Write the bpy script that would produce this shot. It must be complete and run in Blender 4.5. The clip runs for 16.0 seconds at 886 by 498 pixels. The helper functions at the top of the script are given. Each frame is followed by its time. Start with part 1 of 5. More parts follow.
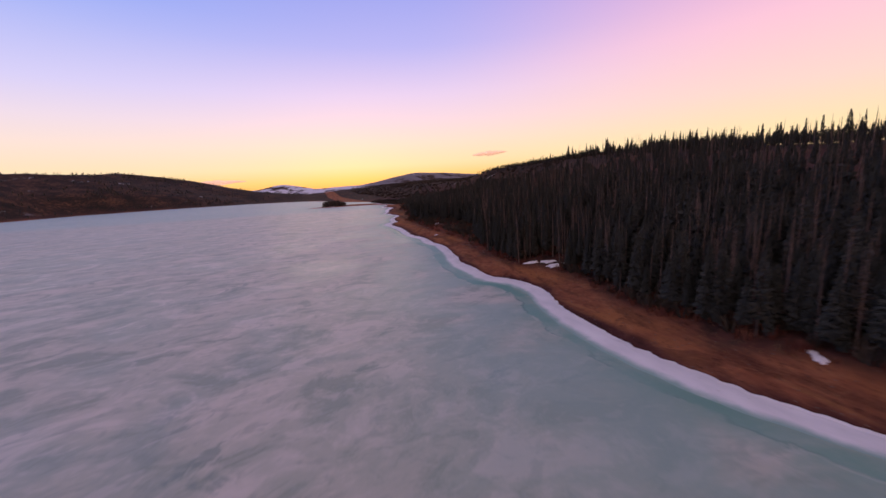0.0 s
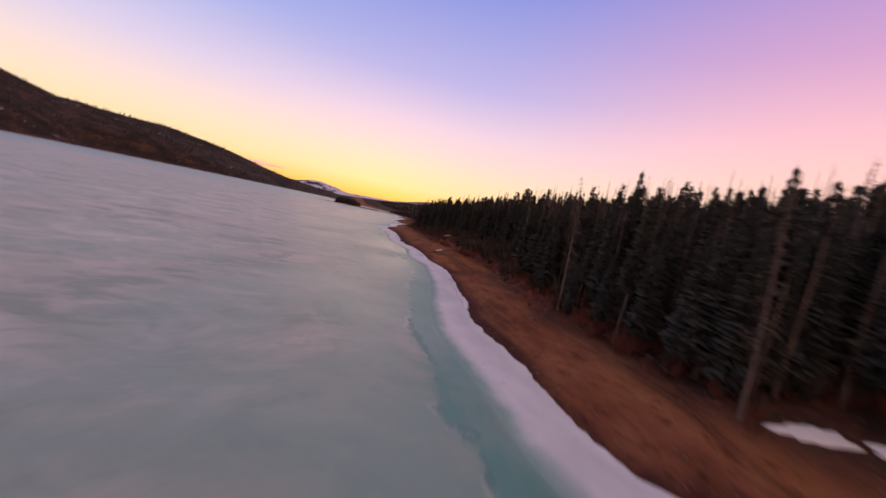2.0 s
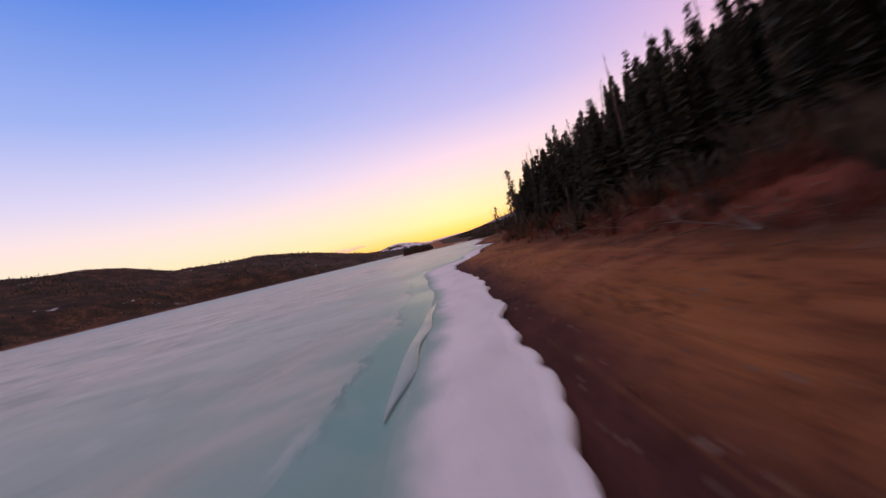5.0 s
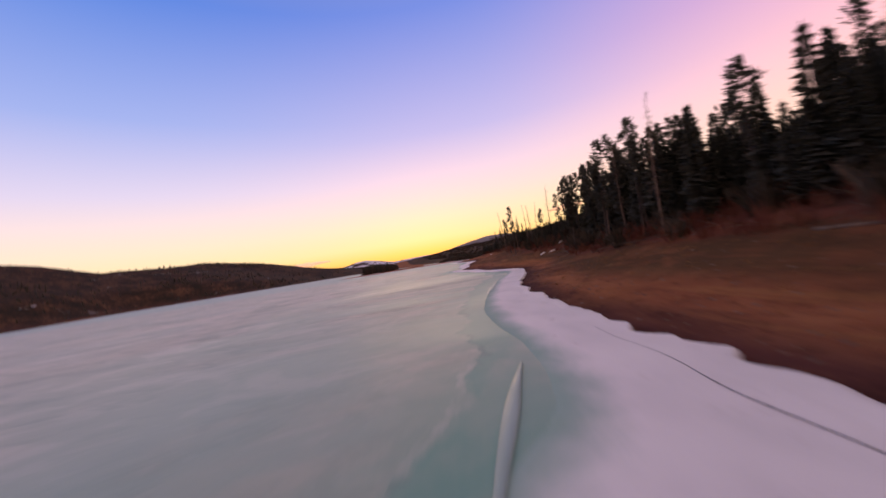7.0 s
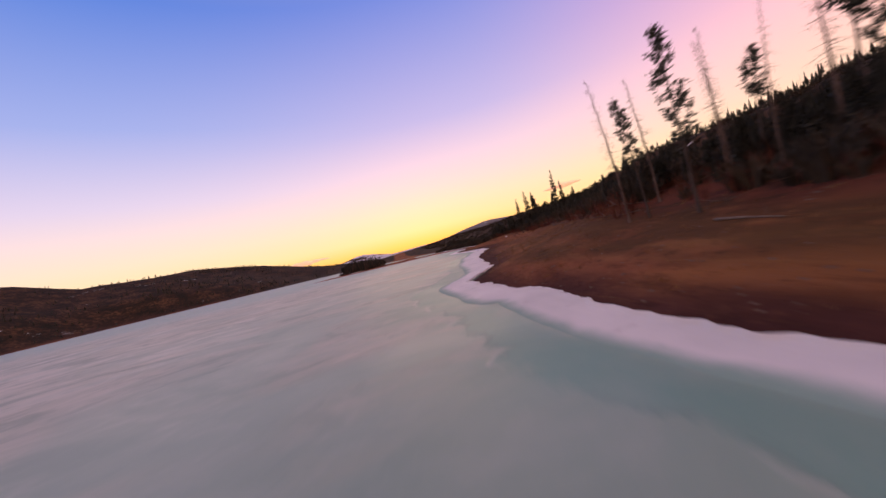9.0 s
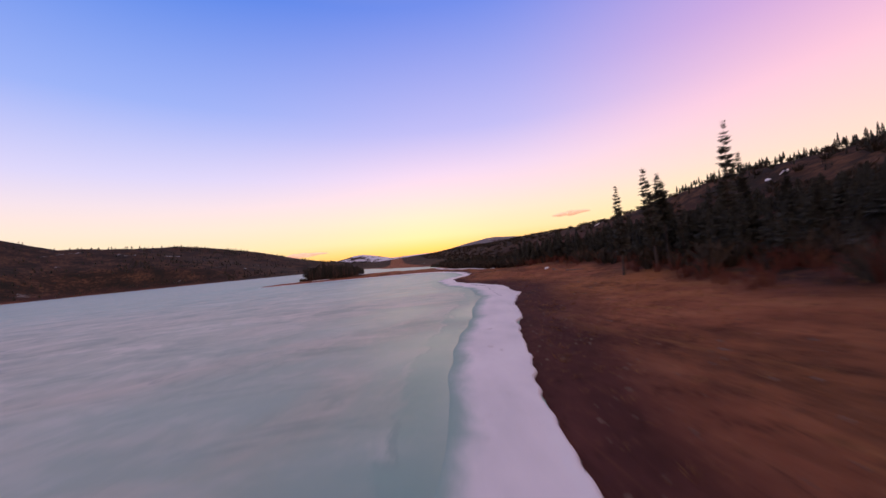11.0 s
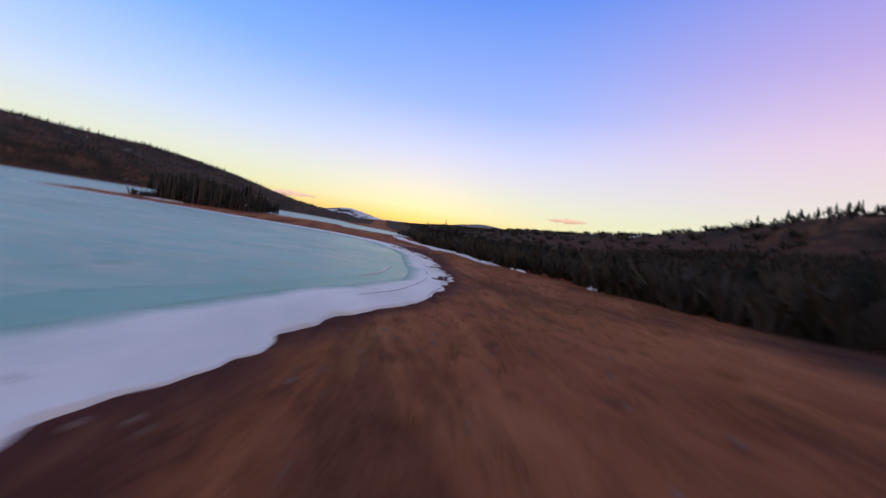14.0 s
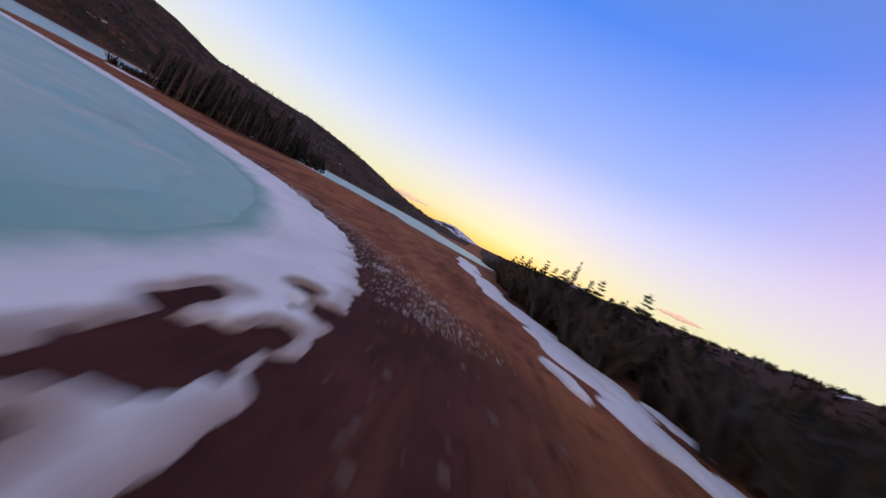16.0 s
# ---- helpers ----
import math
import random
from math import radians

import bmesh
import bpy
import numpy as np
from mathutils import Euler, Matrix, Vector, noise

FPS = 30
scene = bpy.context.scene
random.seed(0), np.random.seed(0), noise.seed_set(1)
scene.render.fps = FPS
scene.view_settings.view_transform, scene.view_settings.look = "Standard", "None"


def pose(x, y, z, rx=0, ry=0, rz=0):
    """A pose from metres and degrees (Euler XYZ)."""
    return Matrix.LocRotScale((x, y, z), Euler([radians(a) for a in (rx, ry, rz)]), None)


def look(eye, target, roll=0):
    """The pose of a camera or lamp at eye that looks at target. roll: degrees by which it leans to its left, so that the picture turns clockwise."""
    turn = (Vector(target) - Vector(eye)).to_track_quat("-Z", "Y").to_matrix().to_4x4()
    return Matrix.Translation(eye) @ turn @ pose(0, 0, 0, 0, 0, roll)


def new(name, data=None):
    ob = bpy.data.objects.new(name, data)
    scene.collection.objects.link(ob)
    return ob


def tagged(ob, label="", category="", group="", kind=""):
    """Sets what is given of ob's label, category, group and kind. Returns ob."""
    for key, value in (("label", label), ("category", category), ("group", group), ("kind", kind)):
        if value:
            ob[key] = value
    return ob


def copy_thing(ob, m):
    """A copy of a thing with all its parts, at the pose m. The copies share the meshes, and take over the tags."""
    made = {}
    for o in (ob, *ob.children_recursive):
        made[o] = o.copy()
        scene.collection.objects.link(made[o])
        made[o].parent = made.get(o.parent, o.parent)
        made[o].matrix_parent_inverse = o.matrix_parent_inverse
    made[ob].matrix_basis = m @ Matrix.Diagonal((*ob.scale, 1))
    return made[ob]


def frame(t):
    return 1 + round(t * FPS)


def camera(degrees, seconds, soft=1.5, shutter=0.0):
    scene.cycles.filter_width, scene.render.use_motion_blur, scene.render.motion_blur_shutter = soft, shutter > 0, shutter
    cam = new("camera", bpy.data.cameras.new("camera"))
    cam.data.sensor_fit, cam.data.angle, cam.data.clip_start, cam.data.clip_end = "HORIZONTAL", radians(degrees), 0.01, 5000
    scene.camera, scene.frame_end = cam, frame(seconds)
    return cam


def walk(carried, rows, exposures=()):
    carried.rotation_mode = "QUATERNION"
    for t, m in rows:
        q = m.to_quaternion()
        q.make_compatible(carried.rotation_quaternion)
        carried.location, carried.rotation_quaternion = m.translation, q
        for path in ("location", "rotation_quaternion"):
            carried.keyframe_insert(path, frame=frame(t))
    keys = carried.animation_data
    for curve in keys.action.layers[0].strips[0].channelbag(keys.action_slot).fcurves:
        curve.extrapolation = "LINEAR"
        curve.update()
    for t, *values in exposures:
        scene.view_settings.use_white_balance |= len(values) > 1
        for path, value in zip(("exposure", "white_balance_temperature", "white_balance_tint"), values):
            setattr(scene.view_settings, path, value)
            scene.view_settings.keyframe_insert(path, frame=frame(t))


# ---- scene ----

cam = camera(102.5, 16.0, soft=1.5, shutter=0.4)
PATH = [
    (0, (0.00, 0.00, 14.98), (3.199, 9.311, 13.229), -3.44),
    (0.5, (4.11, 10.72, 12.16), (7.341, 20.028, 10.477), -6.59),
    (1, (7.63, 21.55, 9.60), (10.718, 30.932, 8.039), -8.19),
    (1.5, (11.70, 32.00, 7.47), (14.817, 41.453, 6.464), -0.85),
    (2, (16.25, 42.29, 6.19), (19.027, 51.854, 5.339), 11.79),
    (2.5, (19.68, 53.19, 5.59), (21.728, 62.948, 4.899), 20.31),
    (3, (22.44, 64.28, 4.79), (23.969, 74.148, 4.272), 20.80),
    (3.5, (24.44, 75.56, 4.57), (25.292, 85.509, 3.983), 18.59),
    (4, (25.89, 86.79, 3.71), (26.360, 96.759, 3.165), 10.20),
    (4.2, (26.47, 91.23, 3.41), (26.731, 101.219, 2.960), 2.22),
    (6.3, (26.38, 138.19, 2.73), (27.207, 148.150, 2.909), -20.60),
    (6.5, (26.52, 142.64, 2.96), (27.577, 152.583, 3.147), -21.36),
    (7, (27.63, 153.77, 2.81), (29.004, 163.672, 3.085), -9.31),
    (7.5, (29.32, 164.94, 2.58), (30.595, 174.857, 2.599), 2.09),
    (8, (31.00, 176.03, 2.79), (32.041, 185.972, 2.751), -0.53),
    (8.5, (32.82, 186.81, 2.46), (34.035, 196.737, 2.415), -11.98),
    (9, (35.12, 197.57, 2.80), (36.464, 207.483, 2.748), -13.49),
    (9.5, (37.61, 207.74, 3.07), (38.762, 217.669, 3.254), -3.51),
    (9.7, (38.40, 211.87, 3.92), (39.619, 221.796, 4.069), -0.95),
    (11.8, (46.43, 256.80, 4.49), (47.932, 266.687, 4.734), -11.37),
    (12, (47.33, 261.12, 4.27), (48.890, 271.000, 4.349), -12.67),
    (12.5, (49.75, 272.09, 4.03), (51.627, 281.909, 3.804), -13.62),
    (13, (52.32, 283.11, 3.74), (53.815, 292.990, 3.337), -10.27),
    (13.5, (54.74, 293.51, 2.81), (56.595, 303.338, 2.637), -7.59),
    (14, (56.61, 303.51, 2.45), (58.342, 313.353, 2.055), 9.20),
    (14.5, (58.63, 313.27, 1.97), (59.983, 323.169, 1.631), 18.66),
    (15, (60.24, 323.06, 1.62), (61.025, 333.031, 1.429), 23.90),
    (15.5, (61.03, 332.82, 1.80), (60.853, 342.816, 1.427), 30.67),
    (16, (60.63, 343.01, 1.93), (59.699, 352.958, 1.526), 28.62),
]
EXPOSURES = [(0, 0.02, 6500, 10), (2.5, 0.06, 7600, 8), (4.2, 0.1, 7300, 6), (6.5, 0.18, 7300, 4), (7.5, 0.12, 8000, 12), (9, 0.12, 7900, 12), (9.6, 0.12, 7100, 7), (12.5, 0.1, 6500, 5),
             (13.5, 0.07, 5650, -11), (14, 0.04, 5250, -20), (14.5, 0.06, 5300, -15), (15, 0.06, 5600, -7), (16, 0.05, 5400, -14)]
walk(cam, [(t, look(eye, target, roll)) for t, eye, target, roll in PATH], EXPOSURES)

# ---- world, light ----
world = bpy.data.worlds.new("dusk_sky")
scene.world = world
world.use_nodes = True
WN, WL = world.node_tree.nodes, world.node_tree.links


def srgb(r, g, b):
    return tuple(((c / 255) / 12.92 if c <= 10 else ((c / 255 + 0.055) / 1.055) ** 2.4) for c in (r, g, b)) + (1.0,)


def fill_ramp(ramp, stops):
    els = ramp.color_ramp.elements
    while len(els) > 1:
        els.remove(els[-1])
    els[0].position, els[0].color = stops[0]
    for p, c in stops[1:]:
        els.new(p).color = c


WN.clear()
w_out = WN.new("ShaderNodeOutputWorld")
w_bg = WN.new("ShaderNodeBackground")
w_co = WN.new("ShaderNodeTexCoord")
w_sep = WN.new("ShaderNodeSeparateXYZ")
WL.new(w_co.outputs["Generated"], w_sep.inputs[0])
# height of the view over the horizon, as a share of 90 degrees
w_el = WN.new("ShaderNodeMath"); w_el.operation = "ARCSINE"
WL.new(w_sep.outputs["Z"], w_el.inputs[0])
w_el2 = WN.new("ShaderNodeMath"); w_el2.operation = "DIVIDE"; w_el2.inputs[1].default_value = math.pi / 2
WL.new(w_el.outputs[0], w_el2.inputs[0])
# cooler to the west, warm over the afterglow ahead, pink to the east, dim behind
RAMPS = []
ABOVE = [(0.52, srgb(118, 132, 200)), (0.66, srgb(168, 150, 156)), (1.0, srgb(186, 164, 158))]
for stops in ([(0.0, srgb(250, 180, 94)), (0.02, srgb(254, 208, 136)), (0.04, srgb(253, 223, 184)), (0.075, srgb(249, 223, 212)), (0.11, srgb(236, 217, 232)), (0.15, srgb(212, 205, 246)),
               (0.25, srgb(150, 171, 244)), (0.40, srgb(80, 128, 230))] + ABOVE,
              [(0.0, srgb(250, 168, 84)), (0.018, srgb(255, 202, 120)), (0.04, srgb(255, 221, 174)), (0.075, srgb(253, 221, 203)), (0.11, srgb(245, 214, 224)), (0.15, srgb(230, 206, 238)),
               (0.22, srgb(184, 180, 242)), (0.40, srgb(108, 135, 232))] + ABOVE,
              [(0.0, srgb(254, 205, 138)), (0.05, srgb(255, 226, 180)), (0.10, srgb(255, 215, 204)), (0.18, srgb(252, 197, 216)),
               (0.28, srgb(208, 163, 218)), (0.42, srgb(142, 135, 220))] + ABOVE,
              [(0.0, srgb(206, 158, 144)), (0.1, srgb(234, 178, 164)), (0.25, srgb(212, 172, 176)), (0.45, srgb(162, 148, 176)), (0.66, srgb(168, 150, 156)), (1.0, srgb(186, 164, 158))]):
    r = WN.new("ShaderNodeValToRGB")
    fill_ramp(r, stops)
    WL.new(w_el2.outputs[0], r.inputs[0])
    RAMPS.append(r.outputs[0])
w_az = WN.new("ShaderNodeMath"); w_az.operation = "ARCTAN2"
WL.new(w_sep.outputs["X"], w_az.inputs[0]); WL.new(w_sep.outputs["Y"], w_az.inputs[1])


def blend(source, lo, hi, a, b):
    """Mixes from a to b while source goes from lo to hi."""
    mp = WN.new("ShaderNodeMapRange"); mp.interpolation_type = "SMOOTHSTEP"
    mp.inputs["From Min"].default_value, mp.inputs["From Max"].default_value = lo, hi
    WL.new(source, mp.inputs["Value"])
    mx = WN.new("ShaderNodeMix"); mx.data_type = "RGBA"
    WL.new(mp.outputs[0], mx.inputs["Factor"])
    WL.new(a, mx.inputs["A"]); WL.new(b, mx.inputs["B"])
    return mx.outputs["Result"]


w_col = blend(w_az.outputs[0], radians(-38), radians(18), RAMPS[0], RAMPS[1])
w_col = blend(w_az.outputs[0], radians(14), radians(64), w_col, RAMPS[2])
w_col = blend(w_sep.outputs["Y"], 0.25, -0.6, w_col, RAMPS[3])
w_sky = WN.new("ShaderNodeTexSky")
w_sky.sky_type, w_sky.sun_disc = "NISHITA", False
w_sky.sun_elevation, w_sky.sun_rotation = radians(1.0), radians(5)
w_add = WN.new("ShaderNodeMix"); w_add.data_type, w_add.blend_type = "RGBA", "ADD"
w_add.inputs["Factor"].default_value = 0.02
WL.new(w_col, w_add.inputs["A"]); WL.new(w_sky.outputs[0], w_add.inputs["B"])
WL.new(w_add.outputs["Result"], w_bg.inputs["Color"])
w_bg.inputs["Strength"].default_value = 1.0
WL.new(w_bg.outputs[0], w_out.inputs["Surface"])

sun = new("sun", bpy.data.lights.new("sun", "SUN"))
sun.data.energy, sun.data.angle, sun.data.color = 0.12, radians(25), (1.0, 0.72, 0.42)
sun.matrix_world = look((0, 0, 0), (-math.sin(radians(5)), -math.cos(radians(5)), -0.10))

# ---- materials ----


class Mat:
    """A node material with a principled shader and short ways to add layers."""

    def __init__(self, name, base=(0.5, 0.5, 0.5), rough=0.8, spec=0.3):
        self.m = bpy.data.materials.new(name)
        self.m.use_nodes = True
        self.n, self.l = self.m.node_tree.nodes, self.m.node_tree.links
        self.p = self.n["Principled BSDF"]
        self.p.inputs["Base Color"].default_value = (*base, 1)
        self.p.inputs["Roughness"].default_value = rough
        self.p.inputs["Specular IOR Level"].default_value = spec
        self.pos = self.n.new("ShaderNodeNewGeometry").outputs["Position"]

    def noise(self, scale, detail=4, stretch=(1, 1, 1), rough=0.55, distort=0.0):
        mp = self.n.new("ShaderNodeMapping")
        mp.inputs["Scale"].default_value = stretch
        self.l.new(self.pos, mp.inputs["Vector"])
        t = self.n.new("ShaderNodeTexNoise")
        t.inputs["Scale"].default_value, t.inputs["Detail"].default_value = scale, detail
        t.inputs["Roughness"].default_value, t.inputs["Distortion"].default_value = rough, distort
        self.l.new(mp.outputs[0], t.inputs["Vector"])
        return t.outputs["Fac"]

    def ramp(self, fac, stops):
        r = self.n.new("ShaderNodeValToRGB")
        fill_ramp(r, [(p, (*c, 1)) for p, c in stops])
        self.l.new(fac, r.inputs[0])
        return r.outputs[0]

    def mix(self, fac, a, b, blend="MIX"):
        x = self.n.new("ShaderNodeMix")
        x.data_type, x.blend_type = "RGBA", blend
        for sock, v in ((x.inputs["Factor"], fac), (x.inputs["A"], a), (x.inputs["B"], b)):
            if isinstance(v, (int, float)):
                sock.default_value = v
            elif isinstance(v, tuple):
                sock.default_value = (*v, 1)
            else:
                self.l.new(v, sock)
        return x.outputs["Result"]

    def math(self, op, a, b=0.0):
        x = self.n.new("ShaderNodeMath")
        x.operation = op
        for sock, v in zip(x.inputs, (a, b)):
            if isinstance(v, (int, float)):
                sock.default_value = v
            else:
                self.l.new(v, sock)
        return x.outputs[0]

    def span(self, v, lo, hi, to=(0, 1), smooth=True):
        x = self.n.new("ShaderNodeMapRange")
        if smooth:
            x.interpolation_type = "SMOOTHSTEP"
        x.inputs["From Min"].default_value, x.inputs["From Max"].default_value = lo, hi
        x.inputs["To Min"].default_value, x.inputs["To Max"].default_value = to
        self.l.new(v, x.inputs["Value"])
        return x.outputs[0]

    def attr(self, name):
        a = self.n.new("ShaderNodeAttribute")
        a.attribute_name = name
        return a.outputs["Fac"]

    def bump(self, height, strength=0.3, distance=0.05):
        b = self.n.new("ShaderNodeBump")
        b.inputs["Strength"].default_value, b.inputs["Distance"].default_value = strength, distance
        self.l.new(height, b.inputs["Height"])
        self.l.new(b.outputs[0], self.p.inputs["Normal"])

    def color(self, c):
        self.l.new(c, self.p.inputs["Base Color"])

    def rough(self, v):
        self.l.new(v, self.p.inputs["Roughness"])


def ice_material():
    k = Mat("lake_ice", rough=0.5, spec=0.65)
    big = k.noise(0.016, 5, (1.0, 0.8, 1), 0.6, 0.5)
    mid = k.noise(0.075, 6, (0.8, 1.0, 1), 0.62, 0.9)
    low = k.noise(0.21, 6, (0.7, 1.0, 1), 0.64, 0.8)
    blot = k.noise(0.6, 6, (0.75, 1.0, 1), 0.66, 0.6)
    fine = k.noise(2.6, 5, (1, 0.8, 1), 0.62)
    c = k.mix(0.55, k.ramp(big, [(0.36, (0.36, 0.39, 0.30)), (0.5, (0.46, 0.455, 0.375)), (0.64, (0.57, 0.525, 0.46))]),
              k.ramp(mid, [(0.36, (0.29, 0.34, 0.265)), (0.48, (0.44, 0.44, 0.36)), (0.62, (0.63, 0.565, 0.50))]))
    c = k.mix(k.span(low, 0.51, 0.62, (0, 0.62)), c, (0.68, 0.60, 0.54))
    c = k.mix(k.span(low, 0.48, 0.37, (0, 0.68)), c, (0.24, 0.29, 0.225))
    c = k.mix(k.span(blot, 0.52, 0.64, (0, 0.36)), c, (0.70, 0.62, 0.57))
    c = k.mix(k.span(blot, 0.47, 0.37, (0, 0.38)), c, (0.24, 0.28, 0.23))
    c = k.mix(k.span(fine, 0.52, 0.7, (0, 0.14)), c, (0.66, 0.64, 0.62))
    # sparse darker pools of refrozen melt
    pool = k.noise(0.11, 6, (0.8, 1.3, 1), 0.7, 1.4)
    c = k.mix(k.span(pool, 0.60, 0.67, (0, 0.6)), c, (0.17, 0.235, 0.20))
    c = k.mix(k.math("MULTIPLY", k.attr("margin"), k.span(mid, 0.66, 0.42, (0.1, 0.75))), c, (0.28, 0.41, 0.345))
    c = k.mix(k.math("MULTIPLY", k.attr("bay"), k.span(blot, 0.68, 0.34, (0.1, 0.72))), c, (0.25, 0.47, 0.45))
    # a channel of shallow meltwater lying against the rim, cut off by a pale ridge with painted shade at its foot
    wob = k.math("ADD", k.math("MULTIPLY", k.math("SUBTRACT", k.noise(0.33, 6, (1, 0.7, 1), 0.66, 0.6), 0.5), 3.2), k.math("MULTIPLY", k.math("SUBTRACT", blot, 0.5), 0.9))
    v = k.math("ADD", k.attr("gap"), wob)
    deep = k.span(k.noise(0.2, 5, (1, 0.6, 1), 0.62, 0.5), 0.34, 0.52, (0.45, 1.0))
    teal = k.math("MULTIPLY", k.math("MULTIPLY", k.span(v, -1.8, -1.25), k.span(k.attr("gap"), 0.6, -0.5)), deep)
    teal = k.math("MULTIPLY", teal, k.attr("share"))
    halo = k.math("MULTIPLY", k.math("MULTIPLY", k.span(v, -4.2, -1.5), k.attr("share")), k.span(low, 0.58, 0.42, (0.15, 0.75)))
    ridge = k.math("MULTIPLY", k.math("MULTIPLY", k.span(v, -1.95, -1.75), k.span(v, -1.5, -1.62)), k.span(k.noise(0.3, 5, (1, 1, 1), 0.6), 0.5, 0.62, (0, 0.5)))
    foot_shade = k.math("MULTIPLY", k.math("MULTIPLY", k.span(v, -1.62, -1.5), k.span(v, -1.25, -1.4)), k.span(low, 0.44, 0.56, (0, 0.7)))
    c = k.mix(halo, c, (0.235, 0.395, 0.325))
    c = k.mix(k.math("MULTIPLY", ridge, k.attr("share")), c, (0.66, 0.63, 0.60))
    c = k.mix(teal, c, (0.115, 0.325, 0.26))
    c = k.mix(k.math("MULTIPLY", foot_shade, k.attr("share")), c, (0.085, 0.20, 0.175))
    k.color(k.mix(1.0, c, (0.98, 1.0, 0.93), "MULTIPLY"))
    k.rough(k.math("SUBTRACT", k.span(mid, 0.35, 0.62, (0.40, 0.54)), k.math("MULTIPLY", teal, 0.04)))
    k.bump(k.math("ADD", k.math("ADD", k.math("ADD", low, k.math("MULTIPLY", blot, 0.4)), k.math("MULTIPLY", fine, 0.12)), k.math("MULTIPLY", ridge, 0.8)), 0.25, 0.10)
    return k.m


def ground_material():
    k = Mat("shore_ground", rough=0.95, spec=0.05)
    b, f = k.noise(0.6, 6, (1, 0.4, 1), 0.65), k.noise(9.0, 4)
    b2 = k.noise(0.09, 5, (1, 0.6, 1), 0.6, 0.5)
    dry = k.ramp(b, [(0.3, (0.155, 0.052, 0.030)), (0.5, (0.285, 0.100, 0.052)), (0.68, (0.40, 0.162, 0.080))])
    dry = k.mix(k.span(b2, 0.46, 0.62, (0, 0.65)), dry, (0.40, 0.158, 0.056))
    dry = k.mix(k.span(k.noise(0.22, 6, (1.2, 0.35, 1), 0.7, 0.6), 0.50, 0.38, (0, 0.65)), dry, (0.080, 0.030, 0.020))
    dry = k.mix(k.span(f, 0.4, 0.7, (0, 0.3)), dry, (0.28, 0.14, 0.08))
    wet = k.ramp(b, [(0.3, (0.048, 0.020, 0.019)), (0.7, (0.118, 0.045, 0.039))])
    dryness = k.span(k.attr("wet"), 0.0, 1.0, (1.0, 0.3))
    c = k.mix(k.attr("wet"), dry, wet)
    rust = k.math("MULTIPLY", k.attr("rust"), k.span(k.noise(0.55, 5, (1, 0.6, 1), 0.65, 0.4), 0.40, 0.55))
    clump = k.noise(2.1, 8, (1, 0.55, 1), 0.76, 0.3)
    c = k.mix(k.span(clump, 0.47, 0.36, (0, 0.5)), c, (0.036, 0.016, 0.013))
    c = k.mix(k.math("MULTIPLY", dryness, k.span(clump, 0.54, 0.68, (0, 0.55))), c, (0.31, 0.135, 0.078))
    streak = k.noise(1.3, 4, (1, 0.05, 1), 0.6, 0.2)
    c = k.mix(k.math("MULTIPLY", dryness, k.span(streak, 0.56, 0.68, (0, 0.34))), c, (0.40, 0.19, 0.075))
    c = k.mix(k.span(streak, 0.42, 0.34, (0, 0.25)), c, (0.07, 0.028, 0.02))
    brush = k.ramp(k.noise(0.35, 5), [(0.35, (0.040, 0.026, 0.021)), (0.5, (0.105, 0.045, 0.034)), (0.66, (0.060, 0.046, 0.034))])
    turf = k.math("MULTIPLY", k.attr("turf"), k.span(k.noise(0.5, 6, (1, 0.5, 1), 0.68, 0.3), 0.36, 0.55, (0.45, 1.0)))
    c = k.mix(turf, c, (0.080, 0.052, 0.028))
    c = k.mix(k.attr("woods"), c, brush)
    c = k.mix(rust, c, (0.25, 0.075, 0.05))
    hill = k.ramp(k.noise(0.035, 6, (1, 1, 1), 0.7), [(0.36, (0.030, 0.026, 0.020)), (0.5, (0.072, 0.040, 0.027)), (0.62, (0.145, 0.074, 0.044))])
    hill = k.mix(k.span(k.noise(0.25, 5), 0.42, 0.6, (0.7, 0)), hill, (0.022, 0.024, 0.020))
    c = k.mix(k.attr("hill"), c, hill)
    snow = k.math("MULTIPLY", k.attr("snow"), k.span(k.noise(0.02, 6, (1, 0.5, 2), 0.7), 0.645, 0.69))
    c = k.mix(snow, c, (0.75, 0.75, 0.8))
    peak = k.math("MULTIPLY", k.attr("peak"), k.span(k.noise(0.006, 6, (1, 0.5, 3), 0.7), 0.42, 0.52))
    c = k.mix(peak, c, (0.75, 0.74, 0.82))
    k.color(c)
    k.bump(k.math("ADD", k.math("ADD", b, clump), k.math("MULTIPLY", f, 0.3)), 0.7, 0.16)
    return k.m


